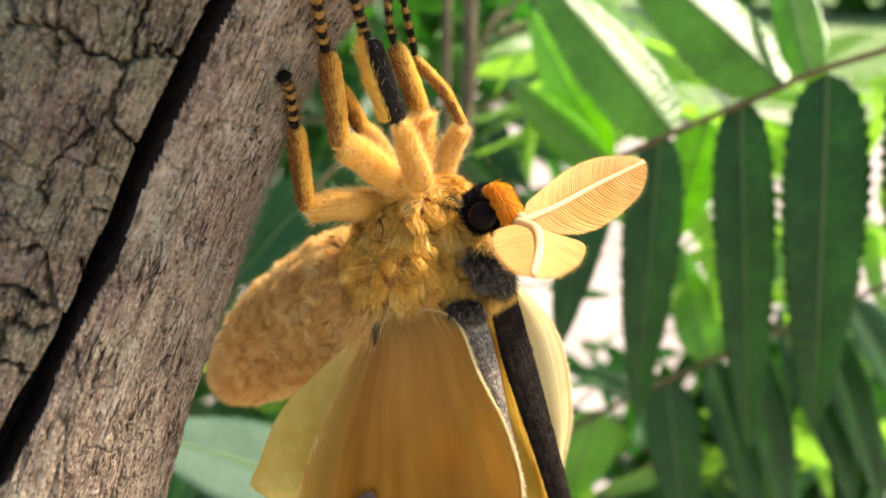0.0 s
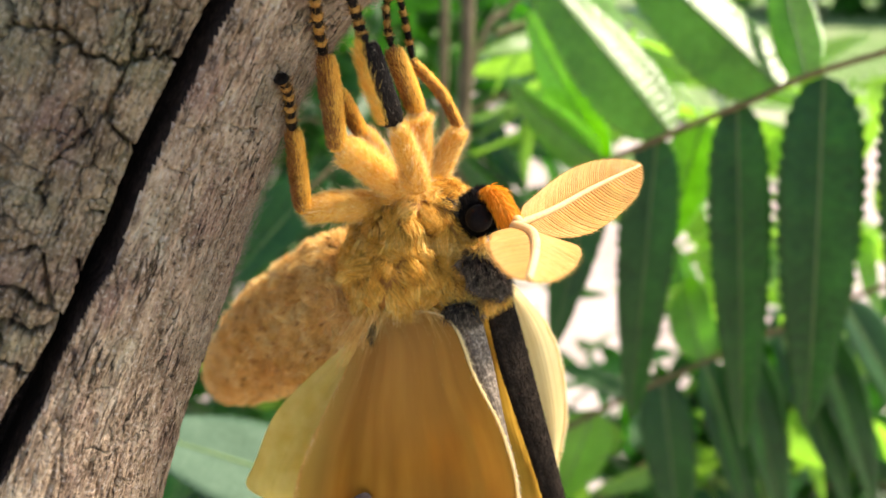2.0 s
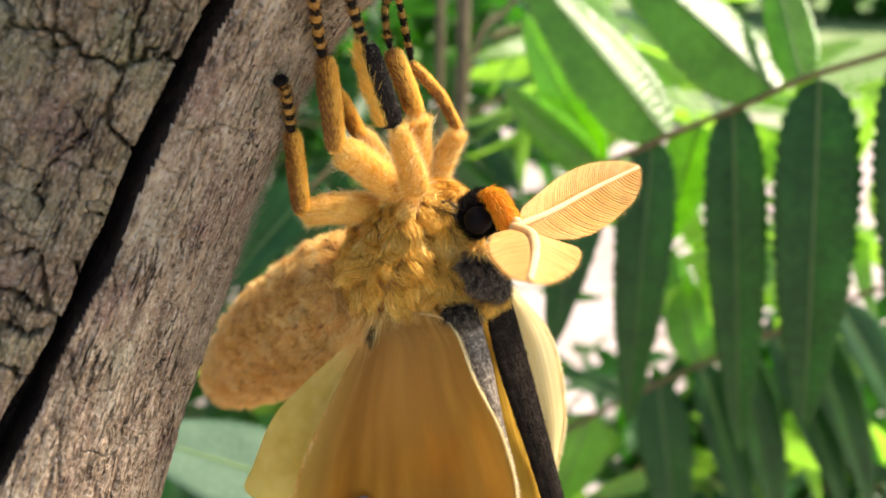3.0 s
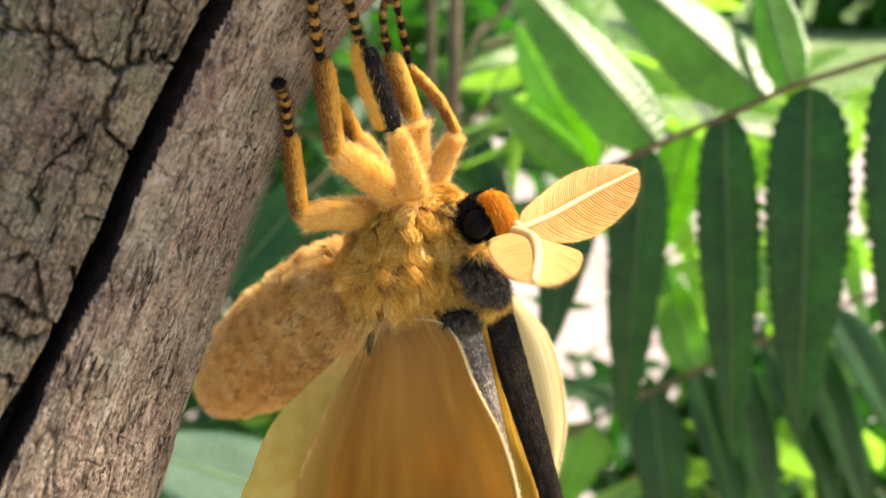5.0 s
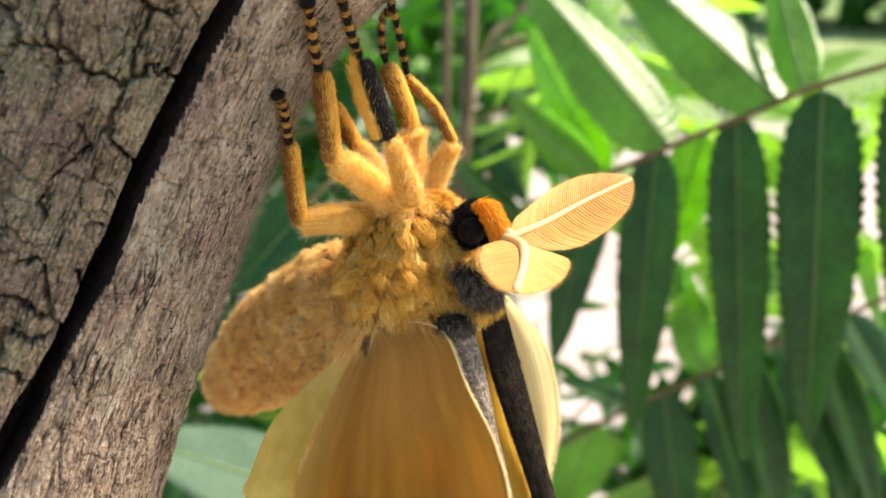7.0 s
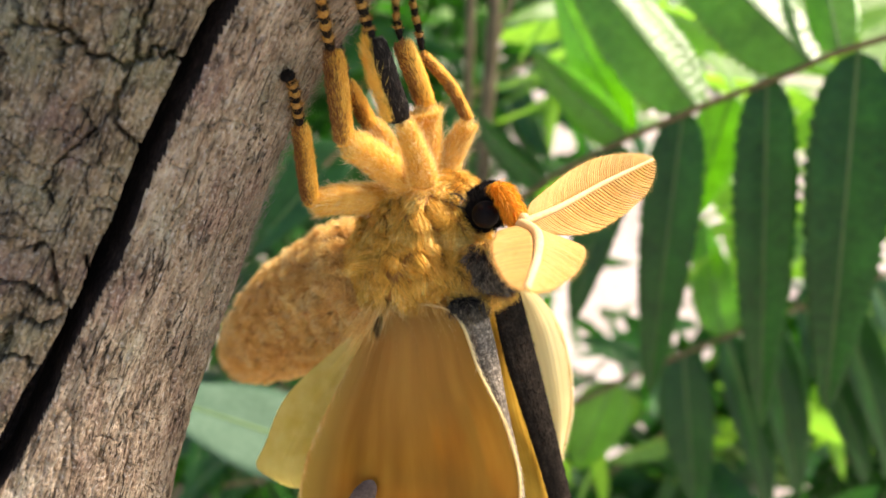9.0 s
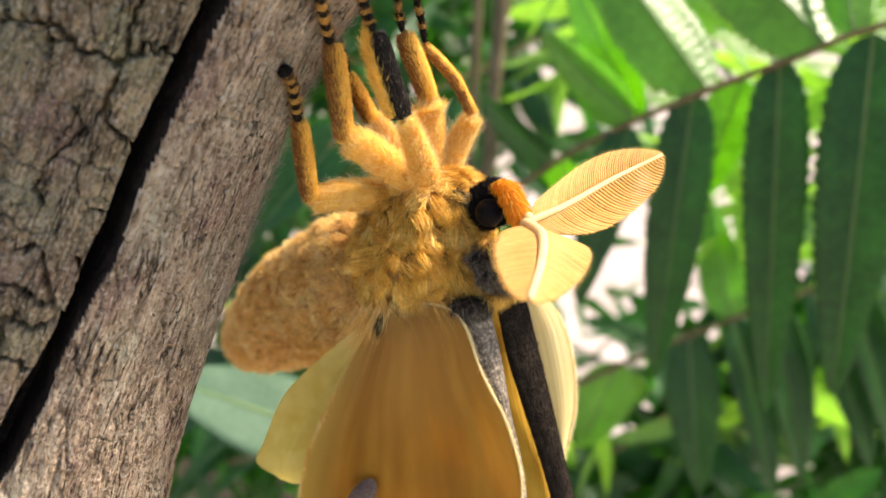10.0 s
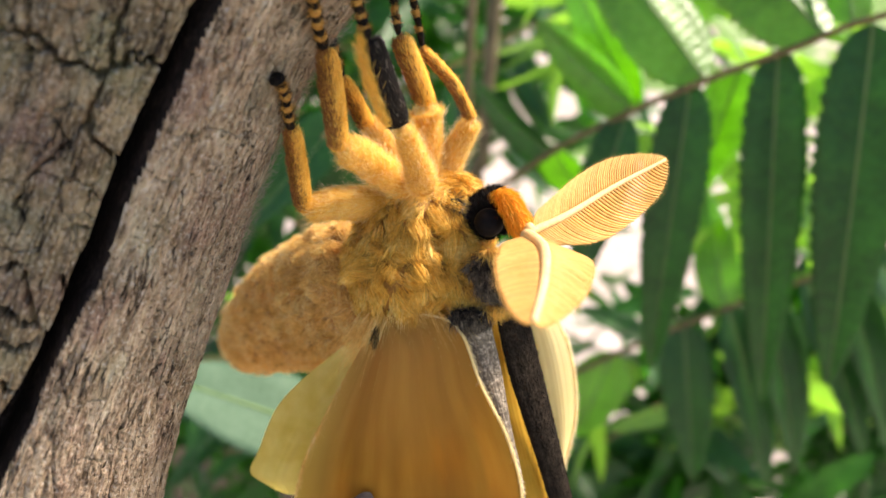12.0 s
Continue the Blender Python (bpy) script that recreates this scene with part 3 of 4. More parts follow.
antenna([(7.5, -0.5, 2.8), (8.4, -4.9, 3.8), (7.8, -12.0, 4.9), (6.4, -19.7, 5.9)], (-1.000, 0.148, -0.168), (1.000, 0.359, -0.447), 4.2, 4.6, (100, 100), (0.17, 0.17), 0.1, (0.75, 0.5), 0.0, 0.62, "golden feathered antenna turned towards the viewer")
for at_ in ((7.5, 0.3, 3.0), (7.3, -0.3, 2.6)):
    part("antenna_base", ball(at_, 0.62, 1.2), ANTENNA_SHAFT, moth, "pale knob at the root of an antenna")


# legs
def leg(femur, femur_r, tibia, tibia_r, tarsus, tarsus_r, tibia_mat, label, dark_side=False, profile=(0.85, 1.0, 0.78, 0.55), gold=0.42):
    """Thick furred femur, tibia with a fringe, and a banded tarsus of short joints."""
    fp_ = curve(femur, 16)
    s = Shape().tube(fp_, np.interp(np.linspace(0, 1, 16), [0, 0.3, 0.85, 1], femur_r * np.array(profile)), 24, flat=(0.000, 0.927, -0.375), ratio=0.85, rough=0.1, freq=0.5)
    ob = part("leg", s, LEG_ORANGE, moth, label)
    q, qn = surface_points(s, 8500, hg)
    qn = outward(s, qn, q, fp_)
    part("femur_fur", hairs(q, qn, fp_[-1] - fp_[0], 0.75, 0.026, hg, 0.75, 0.35, 0.5), FUR_THIGH, ob, "soft yellow-orange down", kind="stuff")
    q, qn = surface_points(s, 1300, hg)
    part("femur_halo", hairs(q, outward(s, qn, q, fp_), fp_[-1] - fp_[0], 1.3, 0.02, hg, 1.0, 0.5, 0.4), FUR_RIM_LIT, ob, "long hairs coloured pale as rim light", kind="stuff")
    tp = curve(tibia, 18)
    s = Shape().tube(tp, np.interp(np.linspace(0, 1, 18), [0, 0.12, 0.6, 0.92, 1], [tibia_r * 0.75, tibia_r * 0.97, tibia_r * 1.02, tibia_r * 0.93, tibia_r * 0.72]), 18, flat=(0.000, 0.927, -0.375), ratio=0.75, rough=0.1, freq=0.5)
    tib = part("tibia", s, tibia_mat, ob)
    q, qn = surface_points(s, 14000 if dark_side else 4000, hg)
    qn = outward(s, qn, q, tp)
    if dark_side:
        keep = (qn @ np.array((-1.000, -0.112, -0.278))) > 0.5
        q, qn = q[keep], qn[keep]
    part("tibia_fur", hairs(q, qn, tp[-1] - tp[0], 1.25 if dark_side else 0.5, 0.026, hg, 0.55, 0.4, 0.5), FUR_LEG, ob, kind="stuff")
    if not dark_side:
        q, qn = surface_points(s, 9000, hg)
        qn = outward(s, qn, q, tp)
        # Brown hairs on the left face: the shin's streak and that side's shade together.
        keep = (qn @ np.array(unit((-0.700, -0.680, 0.200)))) > 0.72 + 0.22 * hg.normal(size=len(q))
        part("tibia_streak", hairs(q[keep], qn[keep], tp[-1] - tp[0], 0.75, 0.045, hg, 0.65, 0.25, 0.4), FUR_BROWN, ob, "dark brown streak with painted shade along the shin", kind="stuff")
    else:
        q, qn = surface_points(s, 3000, hg)
        part("tibia_streak", hairs(q, outward(s, qn, q, tp), tp[-1] - tp[0], 0.45, 0.03, hg, 0.25, 0.25, 0.4), FUR_DARK, ob, "coat of short dark hairs", kind="stuff")
        q, qn = surface_points(s, 1500, hg)
        part("tibia_flecking", hairs(q, outward(s, qn, q, tp), tp[-1] - tp[0], 0.5, 0.04, hg, 0.35, 0.3, 0.4), FUR_GREY, ob, "pale flecks among the dark hairs", kind="stuff")
    tq = curve(tarsus, 60)
    for k in range(5):
        lo, hi = 12 * k, min(12 * k + 12, 59)
        cut = lo + (9 if k == 0 else round(12 * (1 - gold)))
        for mat_, a, b in ((LEG_BLACK, lo, cut), (LEG_YELLOW, cut, hi)):
            swell = [0.72, 0.92, 0.95] if mat_ is LEG_BLACK else [0.95, 1.08, 0.78]
            ring = Shape().tube(tq[a:b + 1], np.interp(np.linspace(0, 1, b - a + 1), [0, 0.6, 1], swell) * tarsus_r * (1 - 0.05 * k), 12)
            q, qn = surface_points(ring, 150, hg)
            fuzz = hairs(q, outward(ring, qn, q, tq), tq[-1] - tq[0], 0.55, 0.035, hg, 0.5, 0.35, 0.4)
            ring.add(fuzz.points(), fuzz.f)
            part("tarsus_joint", ring, mat_, ob, "black band" if mat_ is LEG_BLACK else "yellow band")
    claw = curve([tq[-1], tq[-1] + (tq[-1] - tq[-8]) * 0.9], 6)
    pad = Shape().tube(claw, np.array([0.9, 1.25, 1.35, 1.25, 0.9, 0.4]) * tarsus_r, 10, rough=0.2, freq=1.5)
    q, qn = surface_points(pad, 160, hg)
    fuzz = hairs(q, outward(pad, qn, q, claw), tq[-1] - tq[0], 0.6, 0.035, hg, 0.7, 0.5, 0.4)
    pad.add(fuzz.points(), fuzz.f)
    part("claw", pad, LEG_BLACK, ob, "black claw pad")
    q, qn = surface_points(Shape().tube(tq, tarsus_r, 10), 260, hg)
    qn = outward(None, qn, q, tq)
    part("tarsus_bristles", hairs(q, qn, tq[-1] - tq[0], 0.5, 0.03, hg, 0.5, 0.3, 0.3), LEG_BLACK, ob, kind="stuff")
    return ob


leg([(-5.7, 8.2, 1.6), (-8.5, 6.4, 2.4), (-11.2, 5.0, 2.9), (-13.5, 3.8, 2.7)], 1.45, [(-13.7, 3.5, 2.8), (-13.8, 2.9, 7.2), (-13.8, 1.9, 11.5)], 0.85, [(-13.9, 1.5, 11.8), (-13.8, 0.4, 13.8), (-13.7, -0.6, 15.6), (-13.9, -1.6, 16.8)], 0.52, LEG_ORANGE, "orange leg with a black and yellow banded foot", profile=(1.05, 1.1, 0.9, 0.75))
leg([(-4.0, 6.0, 4.2), (-6.4, 4.4, 6.8), (-8.2, 3.0, 8.8), (-9.4, 2.2, 9.5)], 1.5, [(-9.7, 1.9, 9.6), (-10.1, 2.4, 14.0), (-10.5, 2.8, 18.2)], 0.98, [(-10.8, 2.7, 18.5), (-10.8, 0.8, 20.8), (-10.7, -0.9, 22.8), (-10.7, -2.3, 24.7)], 0.54, LEG_ORANGE, "orange leg with a black and yellow banded foot", profile=(0.9, 1.0, 0.95, 0.8))
leg([(-2.4, 4.3, 5.3), (-2.9, 2.7, 8.1), (-3.4, 1.5, 10.4), (-3.8, 0.6, 12.1)], 1.15, [(-4.3, 0.5, 12.5), (-5.4, 1.0, 15.8), (-6.6, 1.4, 19.5)], 1.15, [(-6.9, 1.5, 19.7), (-7.3, 1.7, 21.2), (-7.8, 1.4, 23.1), (-8.2, 0.7, 25.3)], 0.52, LEG_BLACK, "black-backed leg with an orange fringe", True, (1.2, 1.0, 0.72, 0.62), 0.35)
leg([(-1.8, 9.1, 3.9), (-1.9, 9.2, 6.7), (-2.1, 9.1, 9.1), (-2.4, 8.9, 11.2)], 1.5, [(-2.3, 9.1, 11.8), (-3.4, 8.8, 15.0), (-4.6, 8.4, 18.1)], 1.02, [(-4.9, 8.5, 18.5), (-5.3, 8.9, 20.5), (-5.3, 9.5, 22.6), (-4.5, 9.5, 23.5)], 0.34, LEG_ORANGE, "orange leg with a black and yellow banded foot", False, (0.85, 0.66, 0.78, 1.02), 0.7)
leg([(-0.9, 10.3, 4.1), (0.1, 10.5, 6.0), (1.1, 10.7, 7.8), (2.0, 10.5, 9.5)], 1.0, [(2.1, 10.5, 10.0), (0.1, 10.8, 13.5), (-2.7, 10.5, 16.6)], 0.55, [(-2.9, 10.6, 17.1), (-3.4, 10.7, 19.8), (-3.9, 10.4, 22.2), (-4.4, 9.4, 24.7)], 0.36, LEG_ORANGE, "slim orange leg with a banded foot", False, (1.7, 1.35, 0.95, 0.8))
leg([(-5.8, 11.6, 4.7), (-7.0, 11.3, 6.7), (-7.8, 10.9, 8.4), (-8.2, 10.6, 8.9)], 1.2, [(-8.2, 10.5, 8.8), (-9.2, 10.0, 11.3), (-10.4, 9.4, 13.9)], 0.78, [(-10.6, 9.3, 14.3), (-11.0, 8.9, 16.7), (-11.3, 8.7, 18.9), (-11.5, 8.8, 20.5)], 0.5, LEG_ORANGE, "orange leg half hidden behind another")


# wings
def wing(name, left, right, mat, label, bulge=0.0, pleats=0.0, thick=0.18, nu=60, nv=90, parent=None, fringe=None, scales=None, veins=(), rim=False, down=0):
    """A thin solid sheet between two margins, pleated along its veins."""
    L, R = curve(left, nv), curve(right, nv)
    u = np.linspace(0, 1, nu)
    g = L[:, None] * (1 - u)[None, :, None] + R[:, None] * u[None, :, None]
    nor = unit(np.cross(g[-1, -1] - g[0, 0], g[nv // 2, -1] - g[nv // 2, 0]))
    if nor[1] > 0:
        nor = -nor
    v = np.linspace(0, 1, nv)
    lift = bulge * np.sin(np.pi * u)[None] * (0.4 + 0.6 * v)[:, None]
    fold = pleats * (fbm(np.stack([u[None] * 9 + 0 * v[:, None], 0.6 * v[:, None] + 0 * u[None], 0 * u[None] + 0 * v[:, None]], 2) + 4, 3) - 0.5) * np.sin(np.pi * u)[None] ** 0.5
    g = g + (lift + fold)[..., None] * nor
    edge = np.minimum(1, 12 * np.minimum(u, 1 - u))[None, :, None]
    s = Shape()
    front, back = g + nor * thick * 0.5 * edge, g - nor * thick * 0.5 * edge
    loop = np.concatenate([front, back[:, ::-1]], 1)
    s.grid(loop, True)
    ob = part(name, s, mat, parent or moth, label)
    across = np.concatenate([u, u[::-1]])
    place = np.stack(np.meshgrid(across, v), 2).reshape(-1, 2)
    corner = np.empty(len(ob.data.loops), np.int32)
    ob.data.loops.foreach_get("vertex_index", corner)
    ob.data.uv_layers.new(name="span").data.foreach_set("uv", place[corner].astype(np.float32).ravel())
    if rim:
        # Thin cream tube: the edge lit from behind, put into its colour.
        part("lit_wing_rim", Shape().tube(front[:, -1] - nor * 0.02, 0.13, 8), WING_FAR, ob, "pale cream tube for the backlit rim of the wing")
    for c in veins:
        k = int(c * (nu - 1))
        bend = np.clip(k + np.round(2.5 * np.sin(np.linspace(0, 3, nv) + 9 * c)).astype(int), 1, nu - 2)
        line = front[np.arange(nv), bend][4:: 3]
        part("vein", Shape().tube(line - nor * 0.05, np.linspace(0.06, 0.03, len(line)), 6), mat, ob)
    if fringe:
        fm, ln = fringe
        at = hg.random(2600)
        e = np.array([np.interp(at, np.linspace(0, 1, nv), R[:, c]) for c in range(3)]).T
        part("fringe", hairs(e, np.tile(unit(R[nv // 2] - L[nv // 2]), (2600, 1)), R[-1] - R[0], ln, 0.03, hg, 0.7, 0.4, 0.3), fm, ob, "fine pale fringe", kind="stuff")
    if down:
        at = hg.random(down)
        e = np.array([np.interp(at, np.linspace(0, 1, nv), L[:, c]) for c in range(3)]).T + (R[0] - L[0]) * 0.02
        part("downy_edge", hairs(e, np.tile(unit(L[nv // 2] - R[nv // 2]), (down, 1)), L[-1] - L[0], 1.3, 0.02, hg, 0.5, 0.3, 0.3), FUR_CREAM, ob, "downy pale edge", kind="stuff")
    if scales:
        fm, count, ln, wd = scales
        q, qn = surface_points(s, count, hg)
        qn = qn * np.sign((qn * nor).sum(1, keepdims=True))
        part("scale_coat", hairs(q, qn, R[-1] - R[0], ln, wd, hg, 0.3, 0.25, 0.5), fm, ob, "fine scales", kind="stuff")
    return ob


wing("wing_lobe", [(-7.3, 6.1, -11.5), (-11.7, 5.8, -14.9), (-18.4, 5.2, -21.8), (-21.5, 4.5, -28.6), (-22.7, 4.1, -31.8), (-20.4, 4.1, -34.0)],
     [(-6.5, 6.1, -11.5), (-7.9, 5.2, -16.4), (-10.6, 4.3, -24.0), (-13.7, 4.5, -29.3), (-14.8, 3.9, -32.7), (-15.9, 4.1, -34.5)], WING_PALE, "pale greenish-yellow rear lobe of a wing", 0.8, 0.4, veins=(0.2, 0.5, 0.8))
wing("hindwing", [(-6.7, 3.0, -8.6), (-9.4, 0.7, -13.0), (-12.6, -0.3, -19.4), (-15.3, 0.2, -26.3), (-17.2, 1.0, -35.0), (-17.4, 1.3, -44.8)],
     [(-4.9, 1.9, -7.3), (0.9, 0.6, -7.8), (3.7, -1.6, -13.3), (6.8, -2.6, -19.8), (8.6, -2.9, -28.4), (7.5, -2.5, -40.9)], WING, "broad yellow-orange wing hanging in soft folds", 2.6, 0.85, rim=True, down=2600, veins=(0.1, 0.22, 0.36, 0.5, 0.64, 0.78, 0.9), fringe=(FUR_RIM_LIT, 0.7))
wing("wing_margin", [(0.4, 2.2, -7.9), (2.8, 0.2, -12.7), (5.2, -1.1, -18.8), (7.4, -1.9, -26.2), (8.9, -3.1, -36.9)],
     [(4.4, 3.1, -8.4), (5.8, 1.6, -13.5), (7.1, -0.3, -19.4), (8.8, -1.1, -26.8), (10.4, -2.3, -37.7)], WING_GREY, "grey-brown speckled leading edge of a wing", 0.9, 0.2, scales=(FUR_GREY, 13000, 0.3, 0.06))
# Unseen layer added behind the hindwing; it blocks light through the middle.
wing("wing_shade_sheet", [(-9.6, 4.2, -18.5), (-11.2, 3.8, -25.0), (-12.2, 4.2, -33.0), (-12.4, 4.4, -43.0)],
     [(-2.0, 3.6, -16.5), (2.6, 2.2, -21.0), (4.6, 1.6, -28.0), (4.4, 1.6, -40.0)], WING_SHADE_LAYER, "unseen layer added behind the wing to shade its middle", 1.2, 0.3)
sp = Shape()
sa, sr = np.linspace(0, 2 * np.pi, 28, endpoint=False), np.linspace(0.05, 1, 8)
spot_c, spot_u, spot_v = np.array((-8.8, -4.0, -28.9)), unit((0.500, 0.318, 0.788)), unit((0.850, -0.187, -0.464))
sp.grid(spot_c + sr[:, None, None] * (np.cos(sa)[None, :, None] * spot_u * 2.6 + np.sin(sa)[None, :, None] * spot_v * 1.3) + (1 - sr[:, None, None] ** 2) * 0.5 * unit((0.000, -0.927, 0.375)), True)
part("eyespot", sp, EYESPOT, moth, "brown-grey eyespot with a dark rim")
wing("inner_wing", [(3.2, 6.5, -10.7), (5.4, 4.3, -18.7), (8.1, 1.3, -28.8), (9.6, -0.7, -39.2)],
     [(7.4, 8.3, -11.6), (9.8, 4.8, -22.8), (11.9, 2.9, -30.1), (13.3, 0.0, -40.0)], WING_YELLOW, "yellow inner fold of a wing", 0.5, 0.2)
wing("forewing", [(4.6, 5.4, -6.7), (6.5, 3.3, -14.5), (8.7, 2.3, -21.1), (11.7, 0.8, -30.0), (14.3, -0.7, -39.2)],
     [(7.7, 7.0, -6.8), (10.3, 5.0, -15.6), (12.2, 4.0, -22.3), (14.9, 2.2, -32.0), (17.2, 0.8, -40.7)], WING_DARK, "dark brown velvety wing edge", 0.7, 0.1, 0.5, scales=(FUR_DARK, 6000, 0.5, 0.06))
wing("hindwing", [(7.8, 9.5, -8.6), (9.5, 8.2, -14.4), (11.6, 6.6, -22.5), (13.5, 5.1, -30.2)],
     [(8.5, 10.7, -8.3), (13.2, 9.3, -14.3), (15.1, 7.8, -23.3), (14.0, 5.8, -31.1)], WING_FAR, "pale cream-yellow far wing", 0.6, 0.1, fringe=(FUR_RIM_LIT, 0.8))

# long soft hairs over the wing root
root_p = curve([(-8.9, 2.0, -9.4), (-6.5, 1.3, -8.2), (-3.2, 0.9, -7.4), (-0.4, 1.0, -7.6)], 1500)[hg.permutation(1500)] + hg.normal(size=(1500, 3)) * (0.5, 0.25, 0.8)
fan = np.array(root_p) - np.array((-4.6, 4.5, -3.4))
part("root_hair", hairs(root_p, np.tile(unit((0.000, -0.965, 0.282)), (1500, 1)), fan + np.array((-0.4, -0.5, -1.5)), 4.6, 0.022, hg, 0.02, 0.10, 0.3), FUR_CREAM, moth, "long cream hairs over the wing root", kind="stuff")
notch = curve([(-6.7, 0.9, -8.5), (-7.0, 0.5, -9.4), (-7.0, 0.4, -10.3)], 130) + hg.normal(size=(130, 3)) * 0.18
part("root_spot", hairs(notch, np.tile(unit((0.000, -0.965, 0.282)), (130, 1)), (0.000, -0.375, -0.927), 0.8, 0.045, hg, 0.3, 0.3, 0.4), FUR_BLACK, moth, "small dark tuft at the wing root", kind="stuff")

# tufts at the shoulder
for pts, r, cnt, fm, lab in (([(0.3, 5.4, 3.4), (0.9, 5.1, 3.3), (1.5, 4.8, 3.0)], 0.45, 420, FUR_GREY, "dark tuft behind the head"), ([(3.1, 2.6, -1.6), (4.7, 1.9, -3.2), (6.0, 3.2, -5.5)], 1.95, 5200, FUR_GREY, "charcoal grey shoulder tuft"), ([(0.6, 1.3, -7.5), (2.4, 1.4, -7.3), (3.9, 2.3, -7.6)], 1.1, 1800, FUR_GREY, "charcoal grey shoulder tuft"),
        ([(2.4, 3.1, -1.6), (4.2, 2.3, -0.9), (5.7, 2.2, -1.3)], 0.8, 1600, FUR_GOLD, "golden shoulder tuft"), ([(0.8, 3.8, -5.3), (2.4, 3.5, -6.1), (3.9, 3.6, -7.1)], 1.7, 2600, FUR_GOLD, "golden shoulder tuft"), ([(3.6, 2.5, -7.2), (5.2, 2.2, -6.6), (7.0, 3.0, -6.0)], 0.7, 1500, FUR_GOLD, "golden shoulder tuft")):
    ax = curve(pts, 12)
    s = Shape().tube(ax, np.interp(np.linspace(0, 1, 12), [0, 0.5, 1], [0.7 * r, r, 0.7 * r]), 20, rough=0.3, freq=0.6)
    tuft = part("shoulder_tuft", s, FUR_BLACK if fm is FUR_GREY else FUR_GAP_GOLD, moth, lab)
    q, qn = surface_points(s, cnt, hg)
    qn = outward(s, qn, q, ax)
    part("fur", hairs(q, qn, (0.200, -0.337, -0.834), 1.3, 0.04, hg, 0.6, 0.5, 0.5), fm, tuft, kind="stuff")


# ---- sumac leaves ----
def leaflet(base, tip, width, face, parent, bend=0.12, fold=0.45, teeth=28, twist=0.0, mat=None):
    """A lance-shaped leaflet with a folded midrib, drooping tip and toothed margin."""
    base, tip, face = np.array(base, float), np.array(tip, float), unit(face)
    ln = np.linalg.norm(tip - base)
    ax = unit(tip - base)
    nor = unit(face - ax * (face @ ax))
    side = np.cross(ax, nor)
    n = teeth * 4 + 1
    t = np.linspace(0, 1, n)
    saw = 1 - (t * teeth % 1.0)
    half = width * 0.5 * (np.sin(np.pi * np.clip(t, 0, 1) ** 0.6) ** 0.6 * (1 - 0.25 * t))
    half = half * 1.12 + 0.012 * width
    spine = base + ax * (t * ln)[:, None] + nor * (-bend * ln * (t - 0.5) ** 2 * 1.2 + 0.0)[:, None]
    cols = []
    for c in (-1, -0.8, -0.55, -0.28, -0.03, 0.03, 0.28, 0.55, 0.8, 1):
        hw = half * abs(c)
        if abs(c) == 1:
            hw = half * (1 + 0.13 * (saw - 0.6)) + 0.01 * width * saw
        vein = 0.018 * width * np.sin(t * teeth * np.pi + abs(c) * 3.0) ** 2 * (abs(c) > 0.1) * (abs(c) < 1)
        z = fold * hw * (1 - 0.35 * abs(c)) + vein * 0.9
        droop = -ax * (abs(c) * half * -0.25)[:, None]
        cols.append(spine + np.sign(c) * side * hw[:, None] + nor * z[:, None] + droop + side * (twist * width * (t - 0.3) ** 2)[:, None])
    g = np.stack(cols, 1)
    s = Shape()
    th_ = 0.2
    s.grid(np.concatenate([g + nor * th_ * 0.5, (g - nor * th_ * 0.5)[:, ::-1]], 1), True)
    ob = part("leaflet", s, mat or LEAF, parent)
    rib = Shape().tube(spine[:: 4] + nor * 0.06 + side * (twist * width * (t[::4] - 0.3) ** 2)[:, None], np.linspace(0.026, 0.009, len(spine[::4])) * width, 6)
    part("midrib", rib, LEAF_VEIN, ob, "pale green midrib")
    return ob


def compound(name, spine_pts, radius, leaflets, label, mat=None):
    ob = thing(name, spine_pts[0], label, "leaf", "sumac leaves")
    rc = curve(spine_pts, 40)
    part("rachis", Shape().tube(rc, np.linspace(radius, radius * 0.7, 40), 10), mat or STEM, ob, "brown-green leaf stalk")
    for base, tip, width, face, *more in leaflets:
        leaflet(base, tip, width, face, ob, *more)
    return ob


